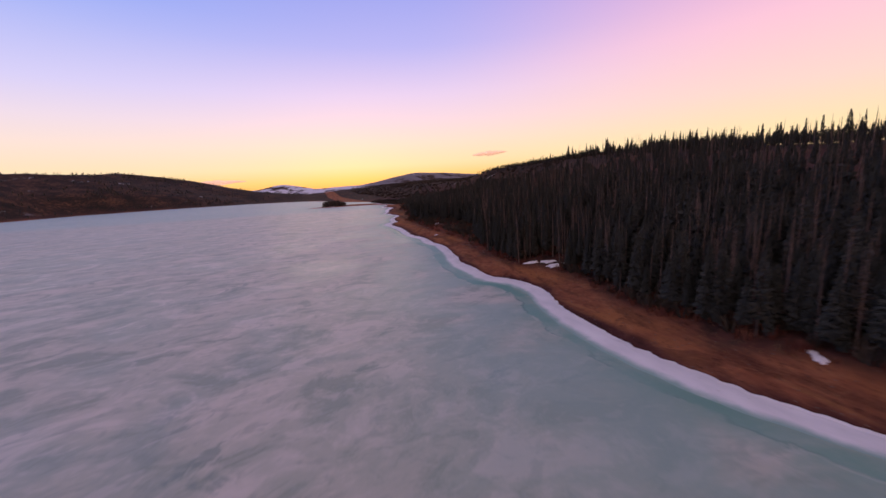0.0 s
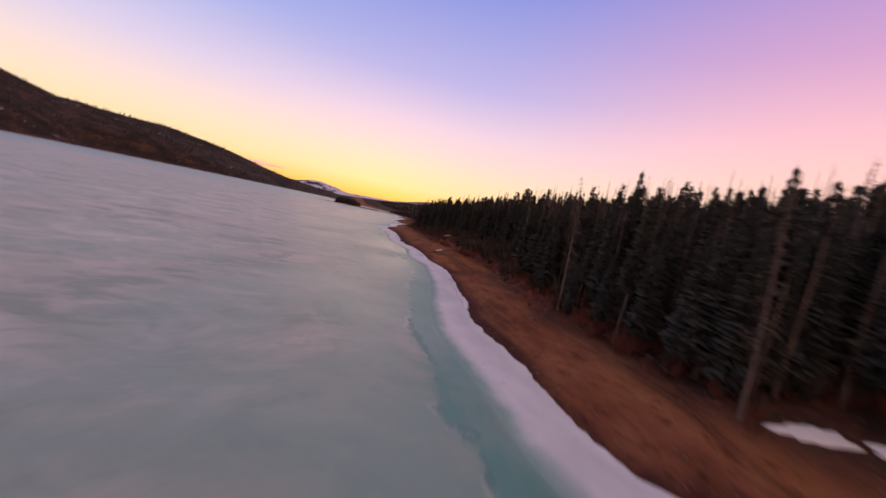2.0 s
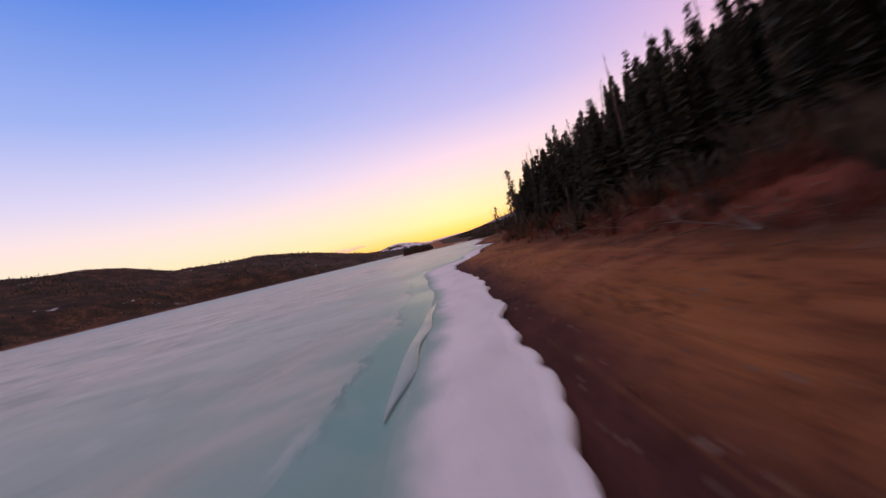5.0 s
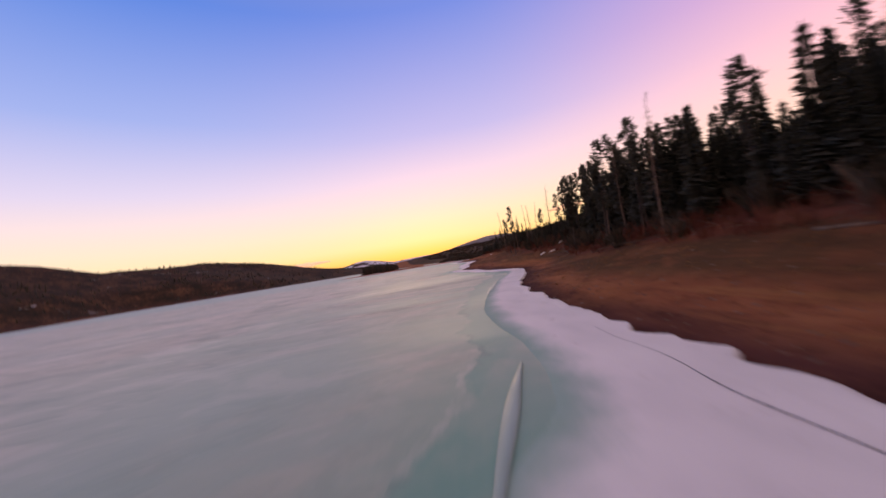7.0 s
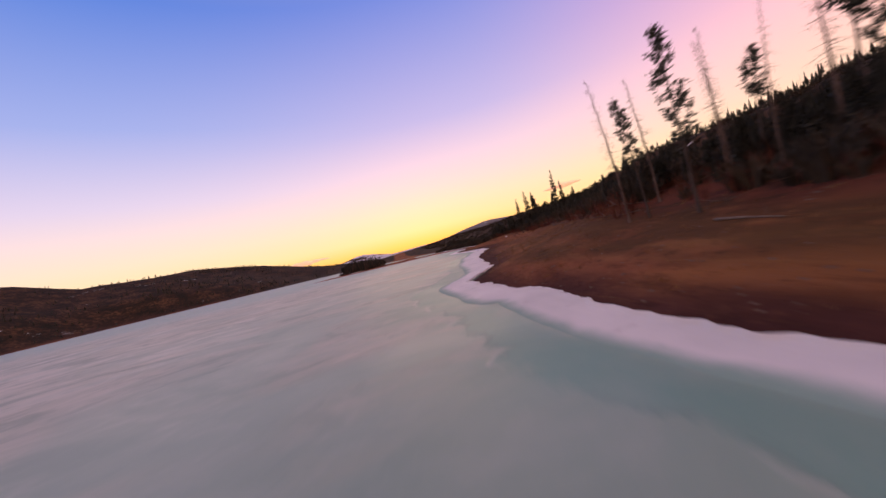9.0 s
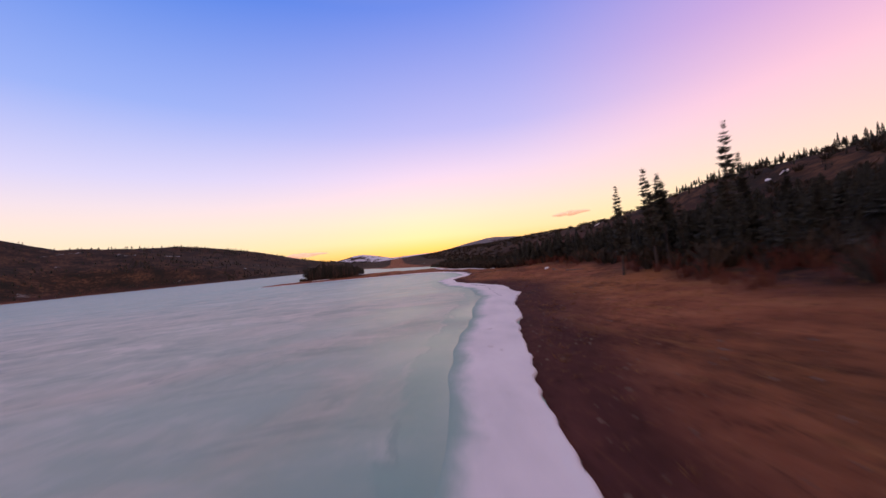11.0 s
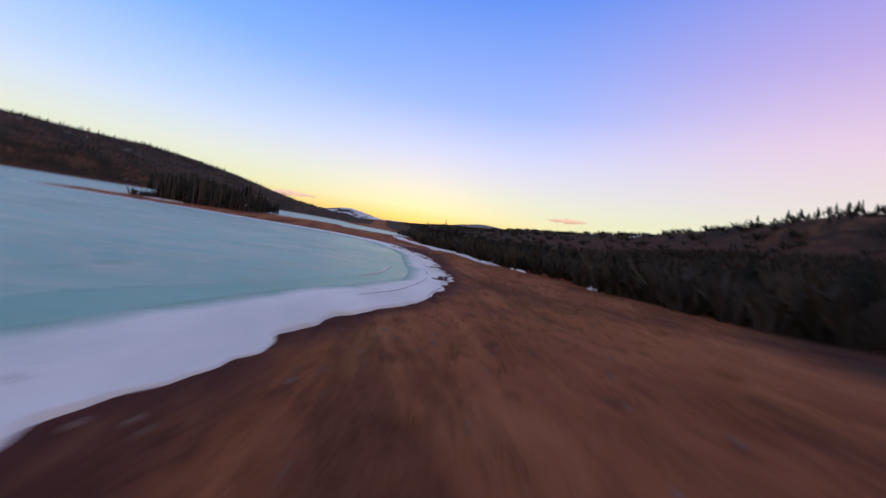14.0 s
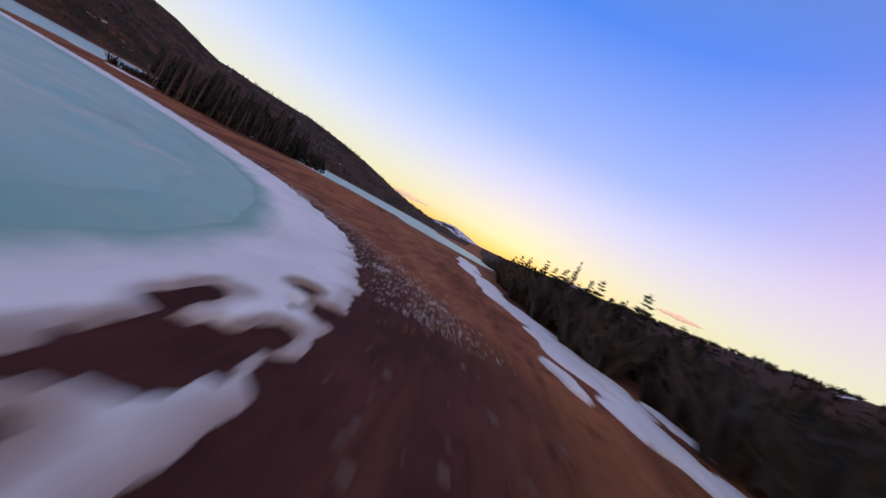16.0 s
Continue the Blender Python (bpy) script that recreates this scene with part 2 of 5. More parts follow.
def snow_material():
    k = Mat("old_snow", rough=0.7, spec=0.2)
    a, f = k.noise(0.5, 5, (1, 0.5, 1)), k.noise(6, 5)
    c = k.ramp(a, [(0.3, (0.74, 0.71, 0.71)), (0.55, (0.86, 0.81, 0.81)), (0.75, (0.91, 0.87, 0.86))])
    dirt = k.span(k.noise(1.3, 6, (1, 1, 1), 0.7), 0.60, 0.74, (0, 0.5))
    c = k.mix(dirt, c, (0.42, 0.34, 0.30))
    worn = k.math("ADD", k.attr("thin"), k.math("MULTIPLY", k.math("SUBTRACT", k.noise(0.55, 6, (1, 0.7, 1), 0.68, 0.4), 0.5), 1.0))
    c = k.mix(k.span(worn, 0.12, 0.95, (0, 0.92)), c, (0.25, 0.42, 0.355))
    mud = k.math("MULTIPLY", k.attr("torn"), k.span(k.math("ADD", k.attr("torn"), k.noise(0.9, 6, (1, 0.7, 1), 0.7, 0.5)), 0.95, 1.45, (0, 0.85)))
    c = k.mix(mud, c, (0.30, 0.205, 0.165))
    k.color(c)
    k.bump(k.math("ADD", a, k.math("MULTIPLY", f, 0.25)), 0.5, 0.08)
    return k.m


def plain_material(name, stops, scale, rough=0.9, stretch=(1, 1, 1), bump=0.4, vary=0.0):
    k = Mat(name, rough=rough, spec=0.15)
    f = k.noise(scale, 5, stretch, 0.65)
    c = k.ramp(f, stops)
    if vary:
        oi = k.n.new("ShaderNodeObjectInfo")
        c = k.mix(k.span(oi.outputs["Random"], 0, 1, (0, vary), False), c, stops[0][1])
    k.color(c)
    if bump:
        k.bump(f, bump, 0.03)
    return k.m


M_ICE, M_GROUND, M_SNOW = ice_material(), ground_material(), snow_material()
M_NEEDLE = plain_material("pine_needles", [(0.3, (0.048, 0.054, 0.048)), (0.55, (0.088, 0.090, 0.074)), (0.75, (0.132, 0.122, 0.095))], 2.5, 0.85, bump=0, vary=0.5)
M_BARK = plain_material("grey_bark", [(0.3, (0.05, 0.040, 0.035)), (0.55, (0.10, 0.082, 0.072)), (0.75, (0.16, 0.135, 0.12))], 5, 0.9, (1, 1, 0.2))
M_DEAD = plain_material("weathered_wood", [(0.3, (0.105, 0.073, 0.060)), (0.6, (0.195, 0.142, 0.117)), (0.8, (0.28, 0.215, 0.18))], 6, 0.85, (1, 1, 0.2))

# ---- the lie of the land ----
SHORE_PLAN = [(34, -120), (31, -60), (30, -20), (29, 5), (27, 11), (25, 17.5), (24.9, 26), (26, 34), (28, 39.5), (28.1, 42), (28, 45), (26.9, 47.7), (25.0, 50.2),
              (25.4, 56), (25.2, 63), (26.9, 71), (28, 76), (28.7, 82), (28.9, 85.5), (28.2, 89), (28.5, 94), (29, 100), (28.1, 103), (27.3, 110.5), (28.6, 122),
              (29.1, 134), (28.4, 145.6), (29.2, 151), (31.0, 155.0), (33.2, 157.1), (33.8, 160), (33.9, 164), (34.2, 168), (34.6, 172), (36.4, 179), (39.2, 186), (41.5, 191)]
SHORE_PLAN += [(42.7, 195.5), (41.2, 201), (40.6, 206), (40.9, 211), (40.9, 212.7), (40.0, 213.6), (39.9, 216.6), (39.6, 220.4), (40.2, 222.6), (42.5, 226.4), (44.2, 232.8), (45.2, 240), (48.5, 256), (51.6, 263.5), (52.3, 267.5), (54.2, 272.0), (56.0, 275.8), (55.8, 277.6), (56.1, 279.8),
               (56.7, 282.4), (56.8, 286), (55.7, 289.2), (55.0, 292.4), (53.6, 295.0), (54.1, 296.6), (53.7, 298.4), (53.4, 300.2), (53.7, 302.5), (53.8, 305), (53.5, 307.2), (54.3, 308.6), (55.1, 310.4), (56.4, 313.0), (57.9, 314.9), (59.1, 317.6), (60.2, 320.2), (61.0, 323.5)]
SHORE_PLAN += [(61.2, 327), (61.2, 331), (61.2, 336), (60.9, 340), (60.1, 343), (59.5, 345.6), (59.4, 348.6), (58.2, 352), (55, 357.2), (46.5, 364), (30, 370), (13, 373.5), (-6, 377)]


def rounded(line, times=2):
    """Corners of a line cut twice, so that it runs smoothly."""
    for _ in range(times):
        out = [line[0]]
        for p, q in zip(line[:-1], line[1:]):
            out += [(0.75 * p[0] + 0.25 * q[0], 0.75 * p[1] + 0.25 * q[1]), (0.25 * p[0] + 0.75 * q[0], 0.25 * p[1] + 0.75 * q[1])]
        line = out + [line[-1]]
    return line


SHORE = rounded(SHORE_PLAN, 1)
LAKE = SHORE + [(-9, 386), (2, 400), (22, 416), (45, 414), (62, 408), (70, 425), (60, 470), (35, 540), (20, 640), (-20, 760), (-120, 850), (-270, 880), (-400, 830),
                (-450, 600), (-430, 300), (-380, 0), (-340, -250), (-100, -400)]
RIDGE_W = [(-900, -400, 100), (-880, 300, 120), (-800, 700, 130), (-747, 954, 136), (-690, 1006, 124), (-631, 1054, 98), (-545, 1113, 97), (-527, 1285, 107),
           (-377, 1410, 78), (-219, 1553, 32), (-60, 1750, 12)]
RIDGE_E = [(260, -300, 16), (260, 0, 16), (270, 120, 20), (290, 230, 31), (315, 320, 36.5), (340, 400, 41.5), (396, 480, 49), (407, 546, 45), (427, 738, 33), (472, 1067, 34), (391, 1317, 41),
           (254, 1657, 31), (40, 2000, 8)]
RIDGE_N = [(-1300, 4300, 40), (-800, 4300, 70), (-560, 4300, 84), (-400, 4300, 118), (-300, 4300, 126), (-180, 4300, 104), (0, 4350, 66), (500, 4300, 80), (900, 4200, 150),
           (1150, 4200, 190), (1500, 4200, 170), (2200, 4200, 120)]


def line_distance(x, y, line):
    """Distance to a polyline, with the value (third number) at the nearest place."""
    best = np.full(x.shape, 1e9)
    val = np.zeros(x.shape)
    for a, b in zip(line[:-1], line[1:]):
        ux, uy = b[0] - a[0], b[1] - a[1]
        t = np.clip(((x - a[0]) * ux + (y - a[1]) * uy) / (ux * ux + uy * uy + 1e-9), 0, 1)
        d = np.hypot(x - a[0] - t * ux, y - a[1] - t * uy)
        near = d < best
        best = np.where(near, d, best)
        if len(a) > 2:
            val = np.where(near, a[2] + t * (b[2] - a[2]), val)
    return best, val


def inside(x, y, poly):
    hit = np.zeros(x.shape, bool)
    for a, b in zip(poly, poly[1:] + poly[:1]):
        cross = ((a[1] > y) != (b[1] > y)) & (x < (b[0] - a[0]) * (y - a[1]) / (b[1] - a[1] + 1e-12) + a[0])
        hit ^= cross
    return hit


def wave(x, y, scale, seed):
    """Cheap smooth noise, about -1 to 1."""
    rng = np.random.RandomState(seed)
    s = 0
    for k in range(7):
        a, ph, f = rng.uniform(0, 6.28), rng.uniform(0, 6.28), rng.uniform(0.6, 1.7) / scale
        s = s + np.sin((x * math.cos(a) + y * math.sin(a)) * f + ph)
    return s / 3.5


def smooth(v, lo, hi):
    t = np.clip((v - lo) / (hi - lo), 0, 1)
    return t * t * (3 - 2 * t)


def wood_edge(x, y):
    """How far from the lake's edge the brush and trees begin."""
    near = np.interp(y, [0, 20, 60, 80, 98, 165, 186, 205, 220, 240, 262, 275, 300], [5.6, 5.4, 4.6, 4.6, 5.4, 7.2, 5.0, 6.6, 8.8, 10.0, 10.0, 9.6, 10.5])
    return near + 0.8 * wave(x, y, 9, 5) + 3.0 * smooth(y, 305, 335) - 5 * smooth(y, 340, 375)


def land(x, y):
    """Height of the ground, distance to the lake's edge (negative on the lake), and the share of hill."""
    x, y = np.asarray(x, float), np.asarray(y, float)
    d, _ = line_distance(x, y, LAKE + LAKE[:1])
    d = np.where(inside(x, y, LAKE), -d, d)
    dw, hw = line_distance(x, y, RIDGE_W)
    de, he = line_distance(x, y, RIDGE_E)
    dn, hn = line_distance(x, y, RIDGE_N)
    bumps = wave(x, y, 90, 1) * 0.6 + wave(x, y, 35, 2) * 0.3
    west = hw * np.clip(1 - dw / 420, 0, 1) ** 1.15
    east = he * np.clip(1 - de / (240 + 0.35 * np.clip(y - 450, 0, 900) * (1 - smooth(x, 150, 228)) + 460 * smooth(x, 150, 228)), 0, 1) ** 1.1
    east = east * np.interp(y, [395, 430, 480, 580, 680, 760], [1, 0.82, 0.69, 0.66, 0.9, 1])
    north = hn * np.clip(1 - dn / 700, 0, 1)
    hills = np.maximum(np.maximum(west, east), north)
    hills = hills * (1 + 0.04 * bumps)
    torn = (0.24 * smooth(y, 303, 310) + 0.76 * smooth(y, 314, 322)) * (1 - smooth(y, 356, 364)) * (np.abs(x - 58) < 12)
    d0, d = d, d + 1.9 * torn
    steep = np.where(np.hypot(x - 40, y - 200) < 500, np.interp(y, [225, 255, 292, 325], [0.26, 0.20, 0.19, 0.015]), 0.02)
    steep = np.where((x < 46) & (y > 358) & (y < 430), 0.055, steep)
    beach = 0.05 + steep * np.clip(d, 0, 11) + 0.4 * steep * np.clip(d - 11, 0, 25) + 0.05 * wave(x, y, 2.2, 3) * np.clip(d, 0, 2) * 0.6
    z = beach + hills * smooth(d, 5, 90) + 0.25 * wave(x, y, 9, 4) * smooth(d, 10, 22)
    # a low eroded bank where the woods begin
    z = z + 0.6 * smooth(d0 - wood_edge(x, y) + 0.35 * wave(x, y, 1.6, 63), 0.0, 0.8) * smooth(y, 58, 72) * (1 - smooth(y, 118, 132)) * (x < 120)
    z = np.where(d < 0, np.maximum(-1.0, 0.3 * d) + 0.02, z)
    return z, d0, smooth(hills, 6, 25)


def axis(spans):
    out = []
    for a, b, s in spans:
        out += list(np.arange(a, b, s))
    return np.array(out + [spans[-1][1]])


GX = axis([(-3000, -1000, 100), (-1000, -200, 25), (-200, -20, 12), (-20, 18, 3), (18, 90, 0.8), (90, 140, 2.5), (140, 500, 12), (500, 1000, 50), (1000, 3000, 100)])
GY = axis([(-900, -100, 50), (-100, 0, 6), (0, 380, 0.8), (380, 440, 2), (440, 700, 10), (700, 1800, 25), (1800, 4800, 100)])


def grid_mesh(name, xs, ys, z, attrs, material):
    nx, ny = len(xs), len(ys)
    X, Y = np.meshgrid(xs, ys, indexing="ij")
    co = np.stack([X, Y, z], -1).reshape(-1, 3)
    i = np.arange((nx - 1) * (ny - 1))
    a = (i // (ny - 1)) * ny + i % (ny - 1)
    faces = np.stack([a, a + ny, a + ny + 1, a + 1], -1)
    me = bpy.data.meshes.new(name)
    me.from_pydata(co.tolist(), [], faces.tolist())
    for key, v in attrs.items():
        me.attributes.new(key, "FLOAT", "POINT").data.foreach_set("value", np.asarray(v, np.float32).ravel())
    me.polygons.foreach_set("use_smooth", np.ones(len(faces), bool))
    me.materials.append(material)
    return new(name, me)


X, Y = np.meshgrid(GX, GY, indexing="ij")
Z, D, HILL = land(X, Y)


def tree_edge(x, y):
    """How far from the lake's edge the first trees stand."""
    return wood_edge(x, y) + np.interp(y, [0, 75, 90, 108, 125, 165, 185, 205], [0.8, 1.2, 5.5, 6.0, 2.2, 2.0, 3.0, 2.0])


clear = smooth(Y, 342, 352) * (1 - smooth(X, 60, 66)) * smooth(X, 29, 34)
far_off = smooth(np.hypot(X - 40, Y - 200), 330, 480)
ground = grid_mesh("ground", GX, GY, Z, {
    "wet": (0.25 + 0.75 * smooth(X, 38, 50) * smooth(Y, 340, 350) + 0.75 * (1 - smooth(Y, 340, 350))) * (1 - smooth((D + 0.5 * wave(X, Y, 3, 6) + 0.25 * wave(X, Y, 1.3, 61)) / np.interp(Y, [0, 100, 130, 185, 205, 225, 245, 262, 284, 298, 310, 330, 342, 349, 355], [1.1, 1.1, 1.8, 1.5, 1.8, 2.2, 3.2, 5.2, 4.2, 1.5, 0.9, 0.8, 4.8, 4.4, 1.4]), 0.35, 1.25)),
    "rust": smooth(D - wood_edge(X, Y), -0.6, 0.2) * (1 - smooth(D - wood_edge(X, Y), 1.2, 2.4)) * smooth(Y, 58, 74) * (1 - smooth(Y, 120, 135)) + 0.6 * smooth(D - wood_edge(X, Y), -1.2, 0.5) * (1 - smooth(D - wood_edge(X, Y), 2.5, 5)) * smooth(Y, 130, 150) * (1 - smooth(Y, 235, 250)),
    "turf": 0.85 * smooth(D + 0.5 * wave(X, Y, 2.5, 66), 1.9, 3.8) * smooth(Y, 150, 166) * (1 - 0.15 * smooth(Y, 194, 206)) * (1 - smooth(Y, 228, 256)),
    "woods": smooth(D + 0.8 * wave(X, Y, 1.7, 12) - wood_edge(X, Y), -1.6, 1.2) * (1 - clear),
    "hill": np.maximum(smooth(HILL, 0.1, 0.7), far_off) * smooth(D, 12, 30) * (1 - clear),
    "snow": smooth(HILL, 0.3, 1.0) * smooth(D, 30, 60), "peak": smooth(Y, 3000, 3600) * (1 - 0.75 * smooth(X, 300, 700))}, M_GROUND)
tagged(ground, "brown dry grass beach rising into dark wooded hills", "ground", kind="structure")

def rim_width(y):
    """How wide the snow lies along the lake's edge."""
    return np.interp(y, [0, 45, 60, 70, 95, 120, 145, 152, 158, 164, 176, 184, 192, 202, 210, 240, 262, 284, 296, 304, 314, 320, 345, 360], [2.6, 3.0, 3.0, 2.6, 2.5, 2.8, 3.4, 4.2, 4.0, 3.0, 2.3, 2.5, 2.2, 1.6, 2.2, 2.8, 3.4, 4.2, 3.2, 2.8, 3.4, 2.6, 2.8, 3.2])


IX = axis([(-700, -100, 50), (-100, -10, 10), (-10, 16, 1.0), (16, 64, 0.5), (64, 120, 8)])
IY = axis([(-500, -50, 50), (-50, 0, 5), (0, 380, 0.7), (380, 400, 2), (400, 1000, 50)])
X, Y = np.meshgrid(IX, IY, indexing="ij")
_, D, _ = land(X, Y)
lake = grid_mesh("water_ice", IX, IY, 0.012 * wave(X, Y, 4, 8), {"gap": D + rim_width(Y), "share": np.interp(Y, [0, 20, 45, 150, 172, 190, 205, 225, 255, 290, 310, 330], [0.45, 0.5, 0.85, 1, 0.6, 0.55, 0.75, 0.5, 0.42, 0.45, 0.4, 0.3]), "margin": smooth(D, -30, -4), "bay": smooth(Y + 0.25 * X, 270, 335)}, M_ICE)
tagged(lake, "frozen lake with grey mottled ice and teal meltwater streaks", "frozen lake", kind="structure")

# ---- snow along the shore ----


def stations(line, step):
    """Evenly spaced places along a line, with the way across it (to the lake side, left of travel)."""
    pts = np.array(line, float)
    seg = np.hypot(*np.diff(pts, axis=0).T)
    at = np.r_[0, np.cumsum(seg)]
    s = np.arange(0, at[-1], step)
    x, y = np.interp(s, at, pts[:, 0]), np.interp(s, at, pts[:, 1])
    w = max(3, int(1.1 / step))
    k = np.ones(2 * w + 1) / (2 * w + 1)
    xs, ys = np.convolve(np.pad(x, w, "edge"), k, "valid"), np.convolve(np.pad(y, w, "edge"), k, "valid")
    tx, ty = np.gradient(xs), np.gradient(ys)
    n = np.hypot(tx, ty) + 1e-9
    return x, y, -ty / n, tx / n, s


def strip_mesh(name, rows, material, smooth_faces=True):
    """A mesh from rows of points, each row one line along the strip."""
    arr = np.array(rows)
    m, n = arr.shape[:2]
    faces = [(i * n + j, i * n + j + 1, (i + 1) * n + j + 1, (i + 1) * n + j) for i in range(m - 1) for j in range(n - 1)]
    me = bpy.data.meshes.new(name)
    me.from_pydata(arr.reshape(-1, 3).tolist(), [], faces)
    me.polygons.foreach_set("use_smooth", np.full(len(faces), smooth_faces))
    me.materials.append(material)
    return me


MELT_HOLES = [(58.6, 345.3, 0.22, 0.7), (58.95, 344.2, 0.26, 0.45), (59.1, 346.6, 0.16, 0.4), (58.2, 346.6, 0.2, 0.5), (59.2, 348.0, 0.22, 0.35), (58.5, 348.4, 0.18, 0.25), (60.7, 335.3, 0.25, 0.55), (60.5, 336.9, 0.18, 0.35), (60.4, 338.2, 0.16, 0.3),
              (59.5, 342.2, 0.2, 0.4), (60.5, 327.9, 0.35, 0.22), (60.9, 329.6, 0.2, 0.25), (60.0, 340.2, 0.15, 0.3)]


def snow_rim():
    x, y, nx, ny, s = stations([p for p in SHORE if p[1] > -60], 0.13)
    torn = smooth(y, 312, 324) * (1 - smooth(y, 352, 362))
    edge = 0.16 * wave(x, y, 2.1, 21) + 0.22 * wave(x, y, 0.8, 22) * wave(x, y, 5, 35) + 0.12 * wave(x, y, 0.33, 23) * (1 + wave(x, y, 3, 36)) + 0.06 * wave(x, y, 0.14, 64)
    edge = edge * (1 - 0.35 * torn) - 0.1 + torn * (0.12 * wave(x, y, 0.30, 38) + 0.11 * wave(x, y, 0.13, 39) + 0.07 * wave(x, y, 0.07, 40))
    notch = torn * 0.3 * smooth(wave(x, y, 0.9, 28), 0.05, 0.9)
    width = rim_width(y) + 0.12 + 0.14 * wave(x, y, 7, 24) + 0.16 * wave(x, y, 2, 25) + 0.07 * wave(x, y, 0.7, 29)
    thick = 0.13 + 0.04 * wave(x, y, 4, 26)
    bank = land(x - nx * 0.5, y - ny * 0.5)[0]
    rows, soil = [], []
    rise = ((-0.02, None), (0.0, 0.55), (0.025, 0.9), (0.055, 0.98), (0.09, 1.0), (0.12, 1.0), (0.15, 1.01), (0.18, 1.02), (0.21, 1.02), (0.24, 1.02), (0.27, 1.01), (0.30, 1.0), (0.33, 0.99),
            (0.36, 0.98), (0.40, 0.96), (0.43, 0.94), (0.5, 0.86), (0.6, 0.76), (0.7, 0.62), (0.8, 0.46), (0.87, 0.33), (0.93, 0.2), (0.97, 0.08), (1.0, -0.15))
    for share, dz in rise:
        off = -0.08 - edge + share * width + edge * min(1, max(share, 0) * 1.5) + notch * max(0.0, 1 - 1.4 * max(share, 0))
        ripple = 0.02 * wave(x + 7 * share, y, 1.2, 27) * (0.2 < share < 0.95)
        z = bank - 0.12 if dz is None else np.maximum(thick * dz + ripple, (bank + 0.05) * (share < 0.08) - 0.05)
        px_, py_ = x + nx * off, y + ny * off
        # melted holes where the mud shows through
        hole = torn * smooth(y, 319, 327) * smooth(wave(px_, py_, 0.45, 33) + 0.3 * wave(px_, py_, 0.12, 42), 0.72, 1.0) * (0.03 < share < 0.45)
        for hx, hy, ha, hb in MELT_HOLES:
            ragged = 0.32 * wave(px_, py_, 0.25, 34) + 0.24 * wave(px_, py_, 0.10, 41)
            hole = np.maximum(hole, 1 - smooth(np.hypot((px_ - hx) / ha, (py_ - hy) / hb) + ragged, 0.65, 1.2))
        z = z + 0 * x - 0.42 * hole
        grime = 0.6 * hole
        for hx, hy, ha, hb in MELT_HOLES:
            grime = np.maximum(grime, 1 - smooth(np.hypot((px_ - hx) / (ha + 0.12), (py_ - hy) / (hb + 0.12)) + 0.5 * ragged, 0.7, 2.3))
        soil.append(grime)
        rows.append(np.stack([px_, py_, z], -1))
    me = strip_mesh("snow_bank", rows, M_SNOW)
    share = np.repeat([min(1.0, max(0.0, (r[0] - 0.6) / 0.4)) for r in rise], len(x))
    me.attributes.new("thin", "FLOAT", "POINT").data.foreach_set("value", share.astype(np.float32))
    lakeward = np.repeat([min(1.0, max(0.0, 1 - (r[0] - 0.02) / 0.5)) for r in rise], len(x))
    me.attributes.new("torn", "FLOAT", "POINT").data.foreach_set("value", np.maximum(np.tile(torn, len(rise)) * lakeward * 0.8, np.concatenate(soil)).astype(np.float32))
    ob = new("snow_bank", me)
    return tagged(ob, "old pinkish snow rim along the frozen lake shore", "snow", kind="structure")


snow_rim()

M_CRACK = plain_material("crack_shadow", [(0.3, (0.10, 0.10, 0.11)), (0.7, (0.26, 0.25, 0.27))], 3, 0.6, bump=0)


def ice_crack(points, width):
    """A narrow crack in the snow rim: a raised ribbon, its shade painted dark."""
    x, y, nx, ny, s = stations(rounded(points), 0.25)
    taper = np.sin(np.pi * np.clip((s + 0.2) / (s[-1] + 0.4), 0, 1)) ** 0.5
    wob = 0.12 * wave(x, y, 0.7, int(points[0][1]))
    z0 = 0.15 + 0.02 * wave(x, y, 2, 31)
    rows = []
    for off, dz in ((-0.5, 0.0), (-0.45, 0.018), (0.45, 0.018), (0.5, 0.0)):
        o = off * width * taper * (0.6 + 0.5 * np.abs(wave(x, y, 0.9, 37))) + wob
        rows.append(np.stack([x + nx * o, y + ny * o, z0 + dz], -1))
    ob = new("ice_crack", strip_mesh("ice_crack", rows, M_CRACK))
    return tagged(ob, "thin dark crack running through the shore snow", "crack", group="cracks in the shore ice")


for pts, w in (([(25.5, 65.4), (26.5, 70.9), (27.1, 74), (27.6, 77), (28.0, 81)], 0.04), ([(28.0, 93.2), (27.9, 94.2), (27.7, 96.5)], 0.06), ([(28.3, 150.8), (28.6, 152.6), (29.0, 154.4)], 0.04),
               ([(32.0, 155.0), (32.1, 157.5), (32.6, 160.2), (32.9, 163.5)], 0.035), ([(53.4, 274), (53.6, 277), (54.0, 279.5), (54.3, 283)], 0.035), ([(51.2, 275.6), (51.6, 278.3), (52.3, 280.2)], 0.045),
               ([(55.0, 286.4), (54.5, 289), (53.9, 293.5)], 0.04), ([(56.2, 315.0), (58.0, 317.4), (59.1, 321), (59.6, 325.4)], 0.03), ([(58.6, 316.3), (59.2, 318), (60.3, 321.8)], 0.025),
               ([(59.6, 323.8), (59.8, 326.4), (59.8, 328.4)], 0.03), ([(59.4, 333.4), (59.9, 336), (59.9, 338.8)], 0.03), ([(58.4, 334.5), (58.0, 336.7), (58.4, 340.2)], 0.03)):
    ice_crack(pts, w * 0.2)


